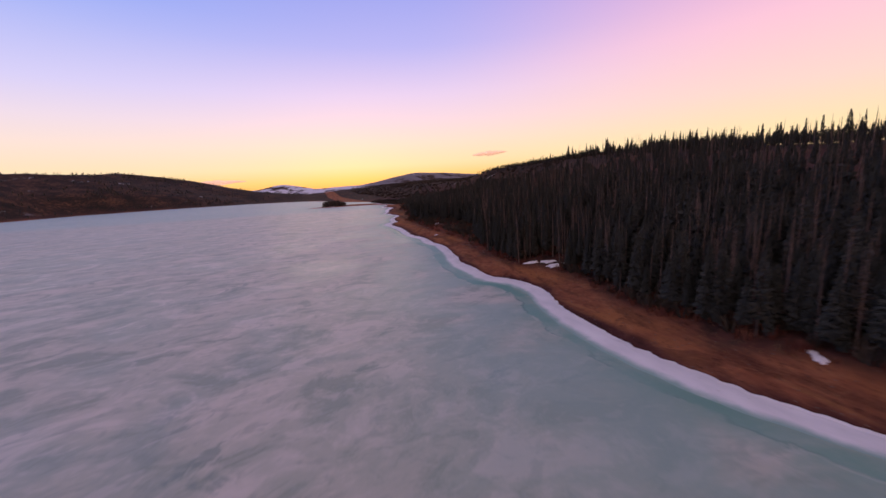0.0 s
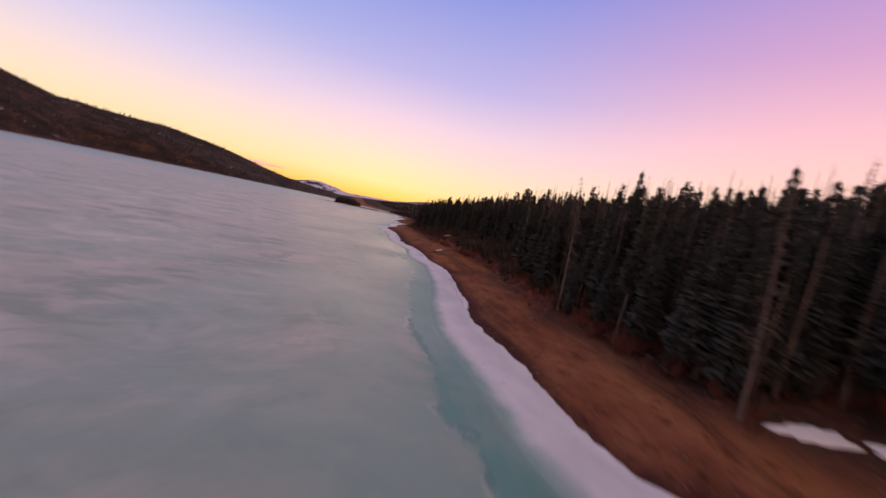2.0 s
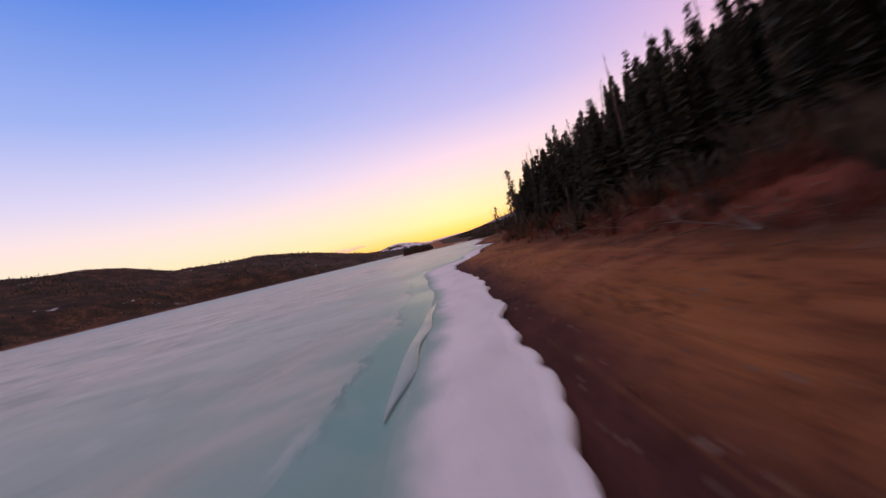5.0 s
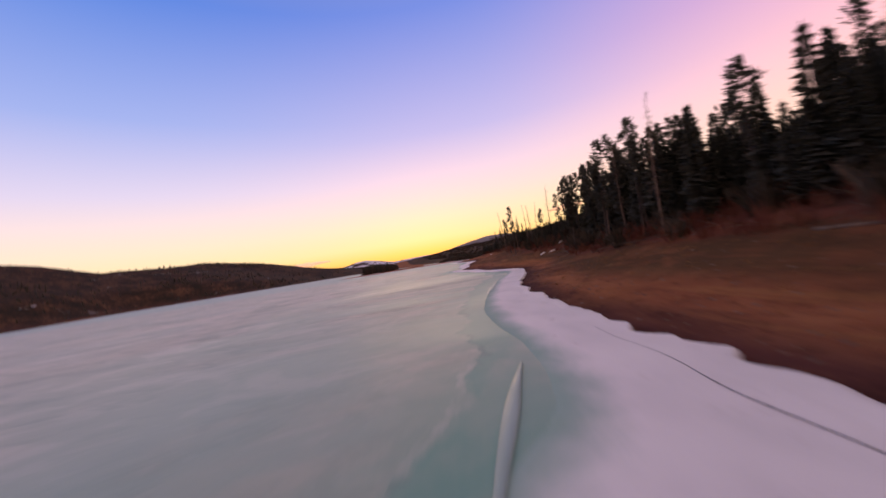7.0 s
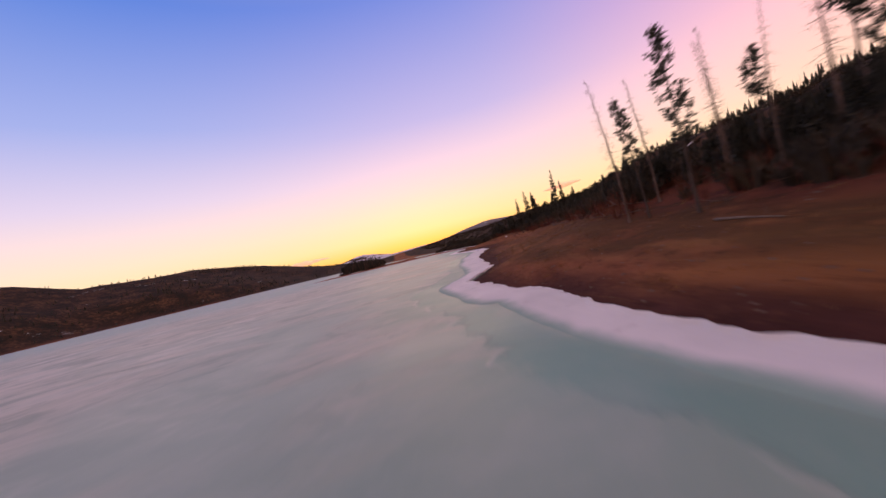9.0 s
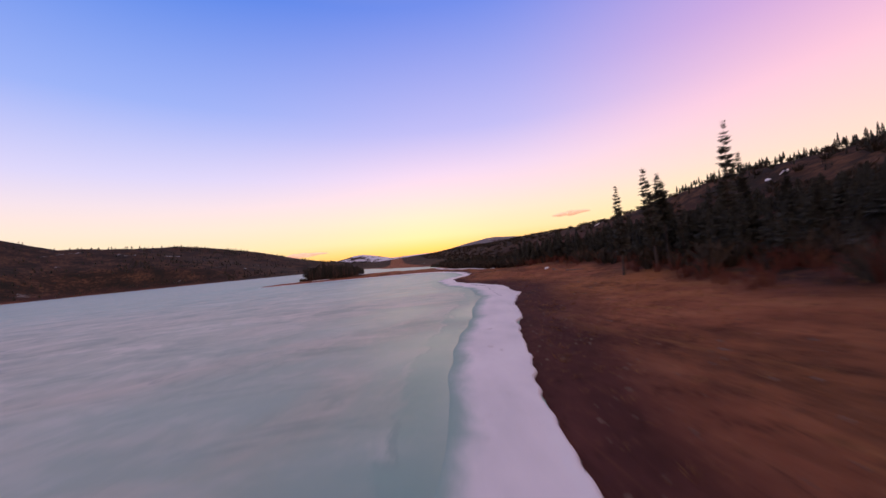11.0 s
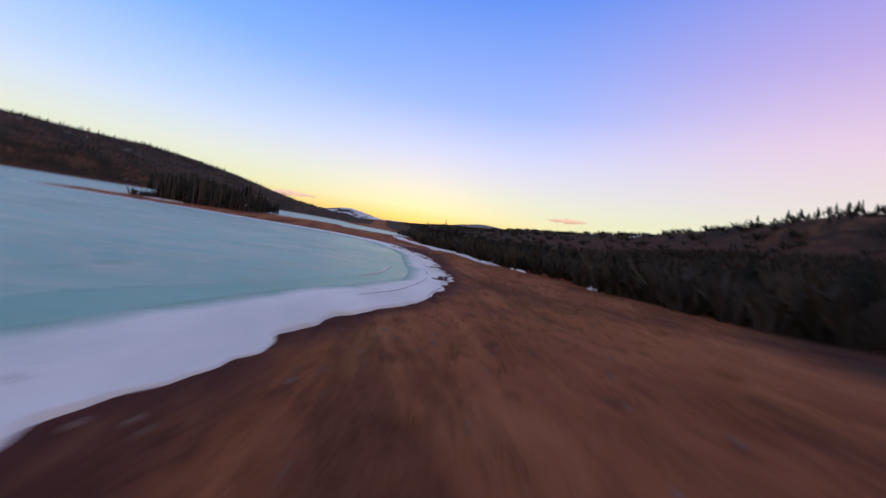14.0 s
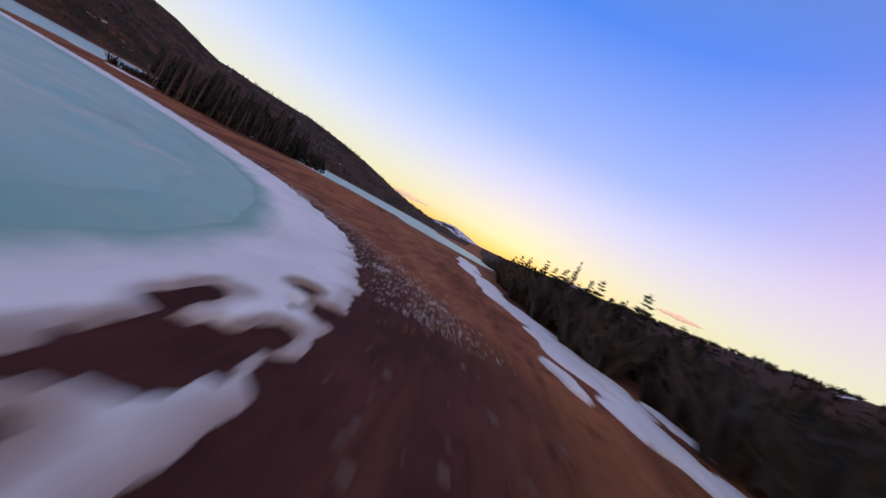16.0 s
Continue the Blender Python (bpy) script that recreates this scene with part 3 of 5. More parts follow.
def water_material():
    k = Mat("meltwater", (0.30, 0.42, 0.37), 0.4, 0.5)
    k.rough(k.span(k.noise(1.2, 4, (1, 0.5, 1)), 0.35, 0.65, (0.3, 0.5)))
    k.bump(k.noise(2.0, 3), 0.08, 0.02)
    return k.m


M_WATER = water_material()


def puddle(points, width, seed, material, name, label, category):
    """Open meltwater lying in the channel between the ice and the snow."""
    x, y, nx, ny, s = stations(rounded(points), 0.2)
    taper = np.sin(np.pi * np.clip((s + 0.1) / (s[-1] + 0.2), 0, 1)) ** 0.6
    rows = []
    for off, dz in ((-0.55, -0.02), (-0.5, 0.0), (0.0, 0.002), (0.5, 0.0), (0.55, -0.02)):
        o = off * width * taper * (0.75 + 0.35 * wave(x, y, 0.9, seed + (off > 0))) + 0.08 * wave(x, y, 1.1, seed)
        rows.append(np.stack([x + nx * o, y + ny * o, 0.045 + dz + 0 * x], -1))
    return tagged(new(name, strip_mesh(name, rows, material)), label, category)


for n, (pts, w) in enumerate((([(24.9, 115.5), (25.5, 121), (26.1, 127.0)], 0.5), ([(28.1, 157.0), (28.9, 159.2), (30.2, 162.2)], 0.3),
                              ([(33.3, 176.4), (34.3, 179.6), (35.7, 183.2)], 0.4))):
    puddle(pts, w, 80 + 3 * n, M_WATER, "meltwater_puddle", "pale shining meltwater puddle beside the shore snow", "puddle")
# bay puddle in snow colour, which paints its pale sky reflection
puddle([(56.0, 319.9), (56.5, 321.0), (57.0, 323.0), (57.6, 325.8)], 0.18, 95, M_SNOW, "slush_ridge", "pale snow-coloured strip painting the sheen of a puddle on the bay ice", "ice ridge")


def snow_patch(x, y, rx, ry, turn, seed):
    """A thin melting patch of snow with an uneven outline, lying on the ground."""
    rng = np.random.RandomState(seed)
    ca, sa = math.cos(turn), math.sin(turn)
    ph = rng.uniform(0, 6.28, 5)
    verts, faces, n = [], [], 44
    rings = (0.0, 0.35, 0.65, 0.88, 1.0, 1.03)
    for k, r in enumerate(rings):
        for i in range(n):
            a = 2 * math.pi * i / n
            wob = 1 + 0.16 * math.sin(2 * a + ph[0]) + 0.13 * math.sin(3 * a + ph[1]) + 0.13 * math.sin(5 * a + ph[2]) + 0.11 * math.sin(9 * a + ph[3])
            u, v = r * wob * rx * math.cos(a), r * wob * ry * math.sin(a)
            verts.append((x + ca * u - sa * v, y + sa * u + ca * v))
    arr = np.array(verts)
    g = land(arr[:, 0], arr[:, 1])[0]
    lift = np.repeat([0.14, 0.13, 0.12, 0.09, 0.04, -0.08], n) + 0.02 * wave(arr[:, 0], arr[:, 1], 0.5, seed)
    for k in range(len(rings) - 1):
        for i in range(n):
            j = (i + 1) % n
            faces.append((k * n + i, k * n + j, (k + 1) * n + j, (k + 1) * n + i))
    me = bpy.data.meshes.new("snow_patch")
    me.from_pydata(np.c_[arr, g + lift].tolist(), [], faces)
    me.polygons.foreach_set("use_smooth", np.ones(len(faces), bool))
    me.materials.append(M_SNOW)
    return tagged(new("snow_patch", me), "melting patch of old snow on the brown bank", "snow patch", group="snow patches on the bank")


for n, (x, y, rx, ry, turn) in enumerate([(32.4, 49.7, 1.1, 0.4, 2.7), (34.3, 47.8, 1.2, 0.5, 2.4), (34.2, 45.6, 1.5, 0.55, 2.5), (38.6, 37.4, 0.7, 0.3, 0.4), 
                                          (32.0, 13.4, 0.7, 0.35, 0.9), (36.1, 109.8, 0.8, 0.3, 0.2), (32.1, 98.8, 0.6, 0.3, 0.3), (46.9, 198.6, 0.42, 0.18, 0.5), (47.9, 197.6, 0.45, 0.14, 0.2),
                                          (51.0, 201.2, 0.8, 0.16, 0.7), (64.4, 287.8, 0.6, 0.3, 1.0), (69.7, 335.4, 0.35, 1.1, 0.15), (68.2, 340.5, 0.8, 2.4, -0.05),
                                          (67.2, 346.5, 0.8, 4.0, 0.1), (65.9, 351.0, 0.7, 2.2, 0.35), (65.2, 355.5, 1.1, 3.6, 0.35), (63.4, 361, 1.0, 4.2, 0.4), (61.6, 368.5, 1.0, 4.8, 0.25), (60.2, 377, 1.1, 4.8, 0.2),
                                          (68.6, 349.6, 0.35, 0.9, 0.3), (67.4, 353.0, 0.3, 1.0, 0.2), (63.9, 352.0, 0.25, 1.1, 0.4), (69.9, 344.2, 0.3, 0.7, 0.1), (74, 330, 0.5, 1.3, -0.3),
                                          (73.5, 351.5, 0.5, 1.5, 0.2), (14.5, 381, 3.0, 0.6, 0.2), (22, 390, 2.2, 0.5, 0.4), (4, 383.6, 2.4, 0.4, 0.1), (29, 397, 1.6, 0.5, 0.5), (156.7, 381.3, 3.0, 0.9, 0.7), (106.7, 329.6, 1.8, 0.5, 0.5), (180.4, 345.8, 2.6, 0.8, 0.4), (175.2, 347.3, 1.8, 0.6, 0.9), (182.8, 466.8, 3.2, 1.0, 0.3), (72.0, 326.7, 0.6, 0.3, 0.5), (80, 296, 2.5, 0.4, 0.6), (84, 305, 1.5, 0.4, 0.8)]):
    snow_patch(x, y, rx, ry, turn, 100 + n)


# ---- trees ----


def mesh_of(name, verts, faces, material, smooth_faces=False):
    me = bpy.data.meshes.new(name)
    me.from_pydata(np.asarray(verts, float).tolist(), [], faces)
    if smooth_faces:
        me.polygons.foreach_set("use_smooth", np.ones(len(faces), bool))
    me.materials.append(material)
    return me


def tube(verts, faces, path, radii, sides=6):
    """A tapered tube along a path of points, added to the lists."""
    base = len(verts)
    for (px, py, pz), r in zip(path, radii):
        for i in range(sides):
            a = 2 * math.pi * i / sides
            verts.append((px + r * math.cos(a), py + r * math.sin(a), pz))
    for k in range(len(path) - 1):
        for i in range(sides):
            j = (i + 1) % sides
            faces.append((base + k * sides + i, base + k * sides + j, base + (k + 1) * sides + j, base + (k + 1) * sides + i))


def twig(verts, faces, a, b, r):
    """A thin three-sided branch from a to b."""
    a, b = Vector(a), Vector(b)
    d = (b - a).normalized()
    u = d.orthogonal().normalized()
    v = d.cross(u)
    base = len(verts)
    for i in range(3):
        t = 2 * math.pi * i / 3
        verts.append(tuple(a + r * (math.cos(t) * u + math.sin(t) * v)))
    verts.append(tuple(b))
    for i in range(3):
        faces.append((base + i, base + (i + 1) % 3, base + 3))


def trunk_mesh(h, r, rng, material, lean=0.03):
    v, f = [], []
    n = 9
    ph = rng.uniform(0, 6.28)
    path = [(lean * h * (k / n) ** 2 * math.cos(ph) + rng.uniform(-0.02, 0.02), lean * h * (k / n) ** 2 * math.sin(ph) + rng.uniform(-0.02, 0.02), h * k / n - (0.3 if k == 0 else 0)) for k in range(n + 1)]
    tube(v, f, path, [r * (1.35 if k == 0 else 1) * (1 - 0.93 * k / n) for k in range(n + 1)], 7)
    return mesh_of("trunk", v, f, material, True), path


def spine_at(path, z):
    zs = [p[2] for p in path]
    return np.interp(z, zs, [p[0] for p in path]), np.interp(z, zs, [p[1] for p in path])


def needle_branch(v, f, a, way, length, rng, fans, wide):
    """A drooping branch clothed with small pointed sprays of needles."""
    a = np.array(a)
    way = np.array(way) / np.linalg.norm(way)
    side = np.cross(way, (0, 0, 1))
    side /= np.linalg.norm(side) + 1e-9
    for k in range(fans):
        t = (k + 0.6) / fans
        p = a + way * length * t + np.array((0, 0, -0.10 * length * t * t))
        w = wide * length * (1.1 - 0.75 * t) * rng.uniform(0.7, 1.2)
        for sgn in (-1, 1):
            tip = p + sgn * side * w + way * w * rng.uniform(0.5, 1.0) + np.array((0, 0, rng.uniform(-0.35, 0.12) * w))
            mid = p + way * w * 0.55 + np.array((0, 0, rng.uniform(-0.1, 0.16) * w))
            b = len(v)
            v += [tuple(p - way * 0.1 * w), tuple(tip), tuple(mid)]
            f.append((b, b + 1, b + 2))
    b = len(v)
    v += [tuple(a + np.array((0, 0, 0.10 * length))), tuple(a + way * length * 0.95), tuple(a + way * length * rng.uniform(0.4, 0.6) + side * rng.uniform(-0.15, 0.15) * length - np.array((0, 0, rng.uniform(0.3, 0.5) * length)))]
    f.append((b, b + 1, b + 2))
    b = len(v)
    tip = a + way * length * 1.08 + np.array((0, 0, -0.12 * length))
    v += [tuple(a + side * 0.06 * length), tuple(a - side * 0.06 * length), tuple(tip)]
    f.append((b, b + 1, b + 2))


def spruce(seed, h, spread, low, whorls=24, per=6, fans=4, wide=0.42):
    """A narrow living conifer: trunk, and a crown of whorled branches."""
    rng = np.random.RandomState(seed)
    tm, path = trunk_mesh(h, h * 0.013, rng, M_BARK, 0.02)
    v, f = [], []
    for k in range(whorls):
        t = low + (1 - low) * ((k + rng.uniform(-0.3, 0.3)) / whorls)
        t = min(max(t, low), 0.985)
        z = t * h
        cx, cy = spine_at(path, z)
        reach = spread * (1 - (t - low) / (1 - low)) ** 0.68 + 0.14
        reach *= min(1.0, 0.55 + (t - low) * 3.5)
        for i in range(per):
            if rng.uniform() < 0.16:
                continue
            a = 2 * math.pi * (i + rng.uniform(-0.35, 0.35)) / per + k * 0.9
            needle_branch(v, f, (cx, cy, z), (math.cos(a), math.sin(a), rng.uniform(-0.35, 0.1) + 0.5 * t), reach * rng.uniform(0.55, 1.2), rng, fans, wide)
    for i in range(4):
        a = i * 1.57
        needle_branch(v, f, (*spine_at(path, h * 0.94), h * 0.94), (0.25 * math.cos(a), 0.25 * math.sin(a), 1), h * 0.07, rng, 2, 0.12)
    return tm, mesh_of("crown", v, f, M_NEEDLE)


def fir_shape(seed, h, spread, low, whorls=17, per=6):
    """A light conifer crown for the woods: each branch a hanging fin and a flat spray."""
    rng = np.random.RandomState(seed)
    v, f = [], []
    gap = h * (1 - low) / whorls
    for k in range(whorls):
        t = low + (1 - low) * (k + rng.uniform(-0.3, 0.3)) / whorls
        t = min(max(t, low), 0.97)
        z = t * h
        u = (t - low) / (1 - low)
        reach = (spread * (1 - u) ** 0.75 + 0.12) * min(1.0, 0.5 + 4 * u)
        for i in range(per):
            a = 2 * math.pi * (i + rng.uniform(-0.4, 0.4)) / per + k
            r = reach * rng.uniform(0.6, 1.25)
            ca, sa = math.cos(a), math.sin(a)
            dip = rng.uniform(0.05, 0.35) * r
            m = rng.uniform(0.35, 0.6) * r
            j = rng.uniform(-0.2, 0.2) * r
            b = len(v)
            v += [(0, 0, z + 0.5 * gap), (r * ca, r * sa, z - dip), (m * ca - j * sa, m * sa + j * ca, z - dip * 0.5 - gap * rng.uniform(0.8, 1.6))]
            w = 0.32 * r
            v += [(0.15 * r * ca, 0.15 * r * sa, z), (0.8 * r * ca - w * sa, 0.8 * r * sa + w * ca, z - dip - 0.12 * r), (0.8 * r * ca + w * sa, 0.8 * r * sa - w * ca, z - dip * 0.7)]
            f += [(b, b + 1, b + 2), (b + 3, b + 4, b + 5)]
    b = len(v)
    v += [(-0.10, 0, h * 0.93), (0.10, 0, h * 0.93), (0, 0, h * 1.01), (0, -0.10, h * 0.93), (0, 0.10, h * 0.93), (0, 0, h)]
    f += [(b, b + 1, b + 2), (b + 3, b + 4, b + 5)]
    return np.array(v, float), np.array(f, np.int64)


def pine(seed, h, bare):
    """A tall pine, bare below, with a ragged crown of separate tufts."""
    rng = np.random.RandomState(seed)
    tm, path = trunk_mesh(h, h * 0.0105, rng, M_BARK, 0.05)
    v, f = [], []
    for k in range(48):
        t = bare + (1 - bare) * (k + rng.uniform(0, 0.8)) / 48
        z = t * h
        cx, cy = spine_at(path, z)
        u = (t - bare) / (1 - bare)
        reach = h * (0.022 + 0.062 * math.sin(math.pi * min(1, u * 0.85 + 0.15))) * rng.uniform(0.5, 1.15)
        a = rng.uniform(0, 6.28)
        end = np.array((cx + reach * math.cos(a), cy + reach * math.sin(a), z + rng.uniform(-0.35, 0.2) * reach))
        twig(v, f, (cx, cy, z), end, 0.025)
        for c in range(2):
            mid = np.array((cx, cy, z)) + (end - np.array((cx, cy, z))) * rng.uniform(0.5, 1.05)
            size = h * 0.032 * rng.uniform(0.7, 1.3)
            for q in range(9):
                d = rng.normal(size=3)
                d[2] = abs(d[2]) * 0.6 - 0.1
                d /= np.linalg.norm(d)
                s = np.cross(d, rng.normal(size=3))
                s /= np.linalg.norm(s)
                o = mid + rng.normal(size=3) * size * 0.35
                b = len(v)
                v += [tuple(o - s * size * 0.22), tuple(o + s * size * 0.22), tuple(o + d * size * rng.uniform(0.7, 1.2))]
                f.append((b, b + 1, b + 2))
    return tm, mesh_of("crown", v, f, M_NEEDLE)


def snag(seed, h, twigs=120):
    """A dead grey conifer with short bare twigs and a broken top."""
    rng = np.random.RandomState(seed)
    tm, path = trunk_mesh(h, h * 0.0085, rng, M_DEAD, 0.05)
    v, f = [], []
    for k in range(twigs):
        t = 0.3 + 0.69 * (k + rng.uniform()) / twigs
        z = t * h
        cx, cy = spine_at(path, z)
        a = rng.uniform(0, 6.28)
        reach = h * 0.085 * (1.15 - t) * rng.uniform(0.4, 1.4) + 0.12
        end = (cx + reach * math.cos(a), cy + reach * math.sin(a), z + reach * rng.uniform(-0.6, 0.25))
        twig(v, f, (cx, cy, z), end, 0.018)
        for q in range(2):
            m = rng.uniform(0.4, 0.9)
            p = (cx + m * reach * math.cos(a), cy + m * reach * math.sin(a), z + m * (end[2] - z))
            twig(v, f, p, (p[0] + rng.uniform(-0.3, 0.3) * reach, p[1] + rng.uniform(-0.3, 0.3) * reach, p[2] - rng.uniform(0.0, 0.3) * reach), 0.01)
    return tm, mesh_of("branches", v, f, M_DEAD)


def tree_thing(name, meshes, label, category, group, m):
    top = new(name)
    top.empty_display_size = 0.3
    for me in meshes:
        part = new(me.name, me)
        part.parent = top
    top.matrix_world = m
    return tagged(top, label, category, group)


KINDS = {}
for i in range(4):
    KINDS["spruce", i] = ("spruce_tree", spruce(300 + i, 11.0, 1.05 + 0.25 * (i % 2), 0.14 + 0.10 * i, 30, 6, 4, 0.5), "dark green narrow spruce with drooping branches", "conifer")
for i in range(3):
    KINDS["pine", i] = ("pine_tree", pine(320 + i, 12.0, 0.34 + 0.12 * i), "tall thin pine with bare lower trunk and ragged crown", "conifer")
for i in range(3):
    KINDS["snag", i] = ("dead_tree", snag(340 + i, 12.0), "dead grey standing conifer with bare twigs", "dead tree")
for i in range(2):
    KINDS["young", i] = ("young_fir", spruce(360 + i, 5.0, 1.15, 0.03, 17, 7, 3, 0.6), "young dark fir at the edge of the beach", "conifer")
FIRST = {}


def plant(kind, x, y, height, group, rng):
    """One tree on the ground, at a height in metres."""
    name, meshes, label, cat = KINDS[kind]
    full = {"spruce": 11.0, "pine": 12.0, "snag": 12.0, "young": 5.0}[kind[0]]
    k = height / full
    z = float(land(x, y)[0]) - 0.05
    m = pose(x, y, z, rng.uniform(-2, 2), rng.uniform(-2, 2), rng.uniform(0, 360))
    if kind not in FIRST:
        FIRST[kind] = tree_thing(name, meshes, label, cat, group, pose(0, 0, 0))
        ob = FIRST[kind]
    else:
        ob = copy_thing(FIRST[kind], pose(0, 0, 0))
        ob["group"] = group
    ob.matrix_basis = m @ Matrix.Diagonal((k * rng.uniform(0.9, 1.1), k * rng.uniform(0.9, 1.1), k, 1))
    return ob


TREE_RNG = np.random.RandomState(5)
# the trees that stand out against the sky near the point
for kind, x, y, top in ((("snag", 1), 47.2, 214.4, 9.6), (("pine", 1), 47.7, 213.6, 7.9), (("pine", 0), 47.4, 210.4, 9.6), (("snag", 2), 49.6, 215.0, 9.5), (("snag", 0), 50.3, 211.5, 9.7),
                        (("snag", 1), 51.4, 212.2, 9.8), (("snag", 2), 51.5, 210.2, 9.7), (("pine", 2), 53.0, 212.0, 8.6), (("snag", 0), 53.5, 209.3, 12.2), (("pine", 0), 54.9, 208.5, 10.4),
                        (("pine", 0), 56.0, 208.0, 12.5), (("pine", 2), 56.8, 210.5, 12.4), (("pine", 1), 56.5, 205.7, 12.7), (("pine", 0), 56.4, 201.8, 13.1), (("spruce", 3), 55.6, 200.5, 11.6),
                        (("snag", 1), 54.1, 197.2, 11.6), (("pine", 0), 53.8, 196.2, 11.6), (("snag", 0), 53.3, 194.6, 11.0), (("pine", 1), 53.0, 193.5, 11.0), (("spruce", 3), 52.5, 191.7, 10.2),
                        (("snag", 2), 52.2, 190.7, 10.5), (("pine", 0), 43.5, 178.5, 9.9), (("pine", 1), 45.0, 178.2, 10.2), (("snag", 2), 44.4, 179.6, 10.3), (("spruce", 2), 46.4, 179.4, 9.2), (("pine", 2), 49.6, 188.4, 10.4), (("spruce", 3), 48.4, 186.2, 10.2), (("pine", 0), 50.9, 189.8, 10.2), (("snag", 1), 51.6, 193.2, 11.6), (("pine", 1), 52.0, 199.2, 11.4), (("spruce", 2), 53.4, 201.0, 11.2), (("pine", 0), 55.0, 203.2, 12.2), (("spruce", 1), 51.0, 197.4, 10.6), (("pine", 2), 54.6, 199.2, 12.0), (("spruce", 0), 57.2, 203.6, 12.0), (("spruce", 0), 67.1, 262.0, 12.4), (("spruce", 1), 62.1, 263.2, 9.7), (("spruce", 3), 63.8, 264.0, 9.4), (("spruce", 2), 69.0, 262.2, 10.2), (("spruce", 1), 60.6, 265.0, 8.8), (("spruce", 2), 67.6, 264.0, 8.2), (("spruce", 3), 70.2, 260.4, 8.4), (("spruce", 0), 62.9, 261.5, 7.2), (("spruce", 1), 65.4, 259.8, 7.0), (("spruce", 2), 62.8, 257.2, 6.6), (("spruce", 3), 67.9, 257.0, 7.2), (("spruce", 1), 66.3, 300.6, 6.3),
                        (("spruce", 2), 72.5, 303.0, 6.0), (("spruce", 1), 69.0, 301.5, 5.6), (("spruce", 0), 67.2, 301.6, 5.4), (("snag", 2), 42.4, 171.5, 10.3), (("pine", 2), 43.5, 174.5, 9.8), (("spruce", 3), 46.5, 181.0, 9.0)):
    plant(kind, x, y, top - float(land(x, y)[0]), "trees along the point", TREE_RNG)

# the edge of the forest
count = 0
tries = 0
taken = []
while count < 225 and tries < 20000:
    tries += 1
    y = TREE_RNG.uniform(8, 191)
    d = TREE_RNG.uniform(0.0, 1.0) ** 1.4 * 17
    sx = float(np.interp(y, [p[1] for p in SHORE], [p[0] for p in SHORE]))
    x = sx + float(tree_edge(sx + 8, y)) + d
    if any((x - a) ** 2 + (y - b) ** 2 < 1.6 for a, b in taken):
        continue
    if (x - 33.5) ** 2 + (y - 48.2) ** 2 < 9:
        continue
    taken.append((x, y))
    r = TREE_RNG.uniform()
    if y > 160 and r > 0.34 and TREE_RNG.uniform() < 0.55:
        r = 0.9
    kind = ("snag", TREE_RNG.randint(3)) if r < (0.34 if y < 120 else 0.16) else ("spruce", TREE_RNG.randint(3)) if r < 0.84 else ("pine", TREE_RNG.randint(3))
    away = x - sx
    h = (11.6 + 0.7 * float(smooth(y, 35, 55) * (1 - smooth(y, 125, 145))) + 0.28 * (away - 14)) * TREE_RNG.uniform(0.86, 1.04) - float(land(x, y)[0]) + (0.7 if kind[0] == 'snag' else 0)
    h = max(3.0, h * (1 - 0.12 * smooth(y, 175, 205)))
    plant(kind, x, y, float(h), "trees at the forest edge", TREE_RNG)
    count += 1

# young firs behind the long beach, and trees on the spit across the bay
for n in range(104):
    y = TREE_RNG.uniform(296, 430)
    x = 73.0 + 1.0 * math.sin(y * 0.06) - 8 * float(smooth(y, 340, 385)) + (y - 330) * 0.01 + TREE_RNG.uniform(0, 1) ** 1.3 * 16 - 5 * float(1 - smooth(y, 290, 315))
    plant(("young", n % 2) if n % 4 else ("spruce", n % 3), x, y, (TREE_RNG.uniform(1.8, 3.4) + (0.7 if n % 5 == 0 else 0)) * (1 + 0.4 * float(smooth(y, 345, 375))), "young firs behind the beach", TREE_RNG)
for n in range(46):
    t = n / 46
    x, y = 8 + 19 * t + TREE_RNG.uniform(-1.5, 1.5), 391 + 8 * t + TREE_RNG.uniform(-3, 7)
    plant(("spruce", n % 4) if n % 3 else ("pine", n % 3), x, y, TREE_RNG.uniform(2.6, 4.6) + 2.6 * math.sin(math.pi * min(1.0, 0.15 + 0.8 * t)), "trees on the wooded spit", TREE_RNG)

# ---- woods, brush and grass that cannot be counted ----


def scatter(name, templates, places, material, label, category):
    """Many small copies of template shapes joined into one mesh. places: template, x, y, z, scale, turn."""
    V, F, base = [], [], 0
    for k, x, y, z, sc, turn in places:
        v, f = templates[k]
        c, s_ = math.cos(turn), math.sin(turn)
        w = np.empty_like(v)
        w[:, 0] = (v[:, 0] * c - v[:, 1] * s_) * sc[0] + x
        w[:, 1] = (v[:, 0] * s_ + v[:, 1] * c) * sc[0] + y
        w[:, 2] = v[:, 2] * sc[1] + z
        V.append(w)
        F.append(f + base)
        base += len(v)
    V, F = np.concatenate(V), np.concatenate(F)
    me = bpy.data.meshes.new(name)
    me.vertices.add(len(V))
    me.vertices.foreach_set("co", V.astype(np.float32).ravel())
    me.loops.add(3 * len(F))
    me.loops.foreach_set("vertex_index", F.astype(np.int32).ravel())
    me.polygons.add(len(F))
    me.polygons.foreach_set("loop_start", np.arange(0, 3 * len(F), 3, dtype=np.int32))
    me.update(calc_edges=True)
    me.materials.append(material)
    return tagged(new(name, me), label, category, kind="stuff")


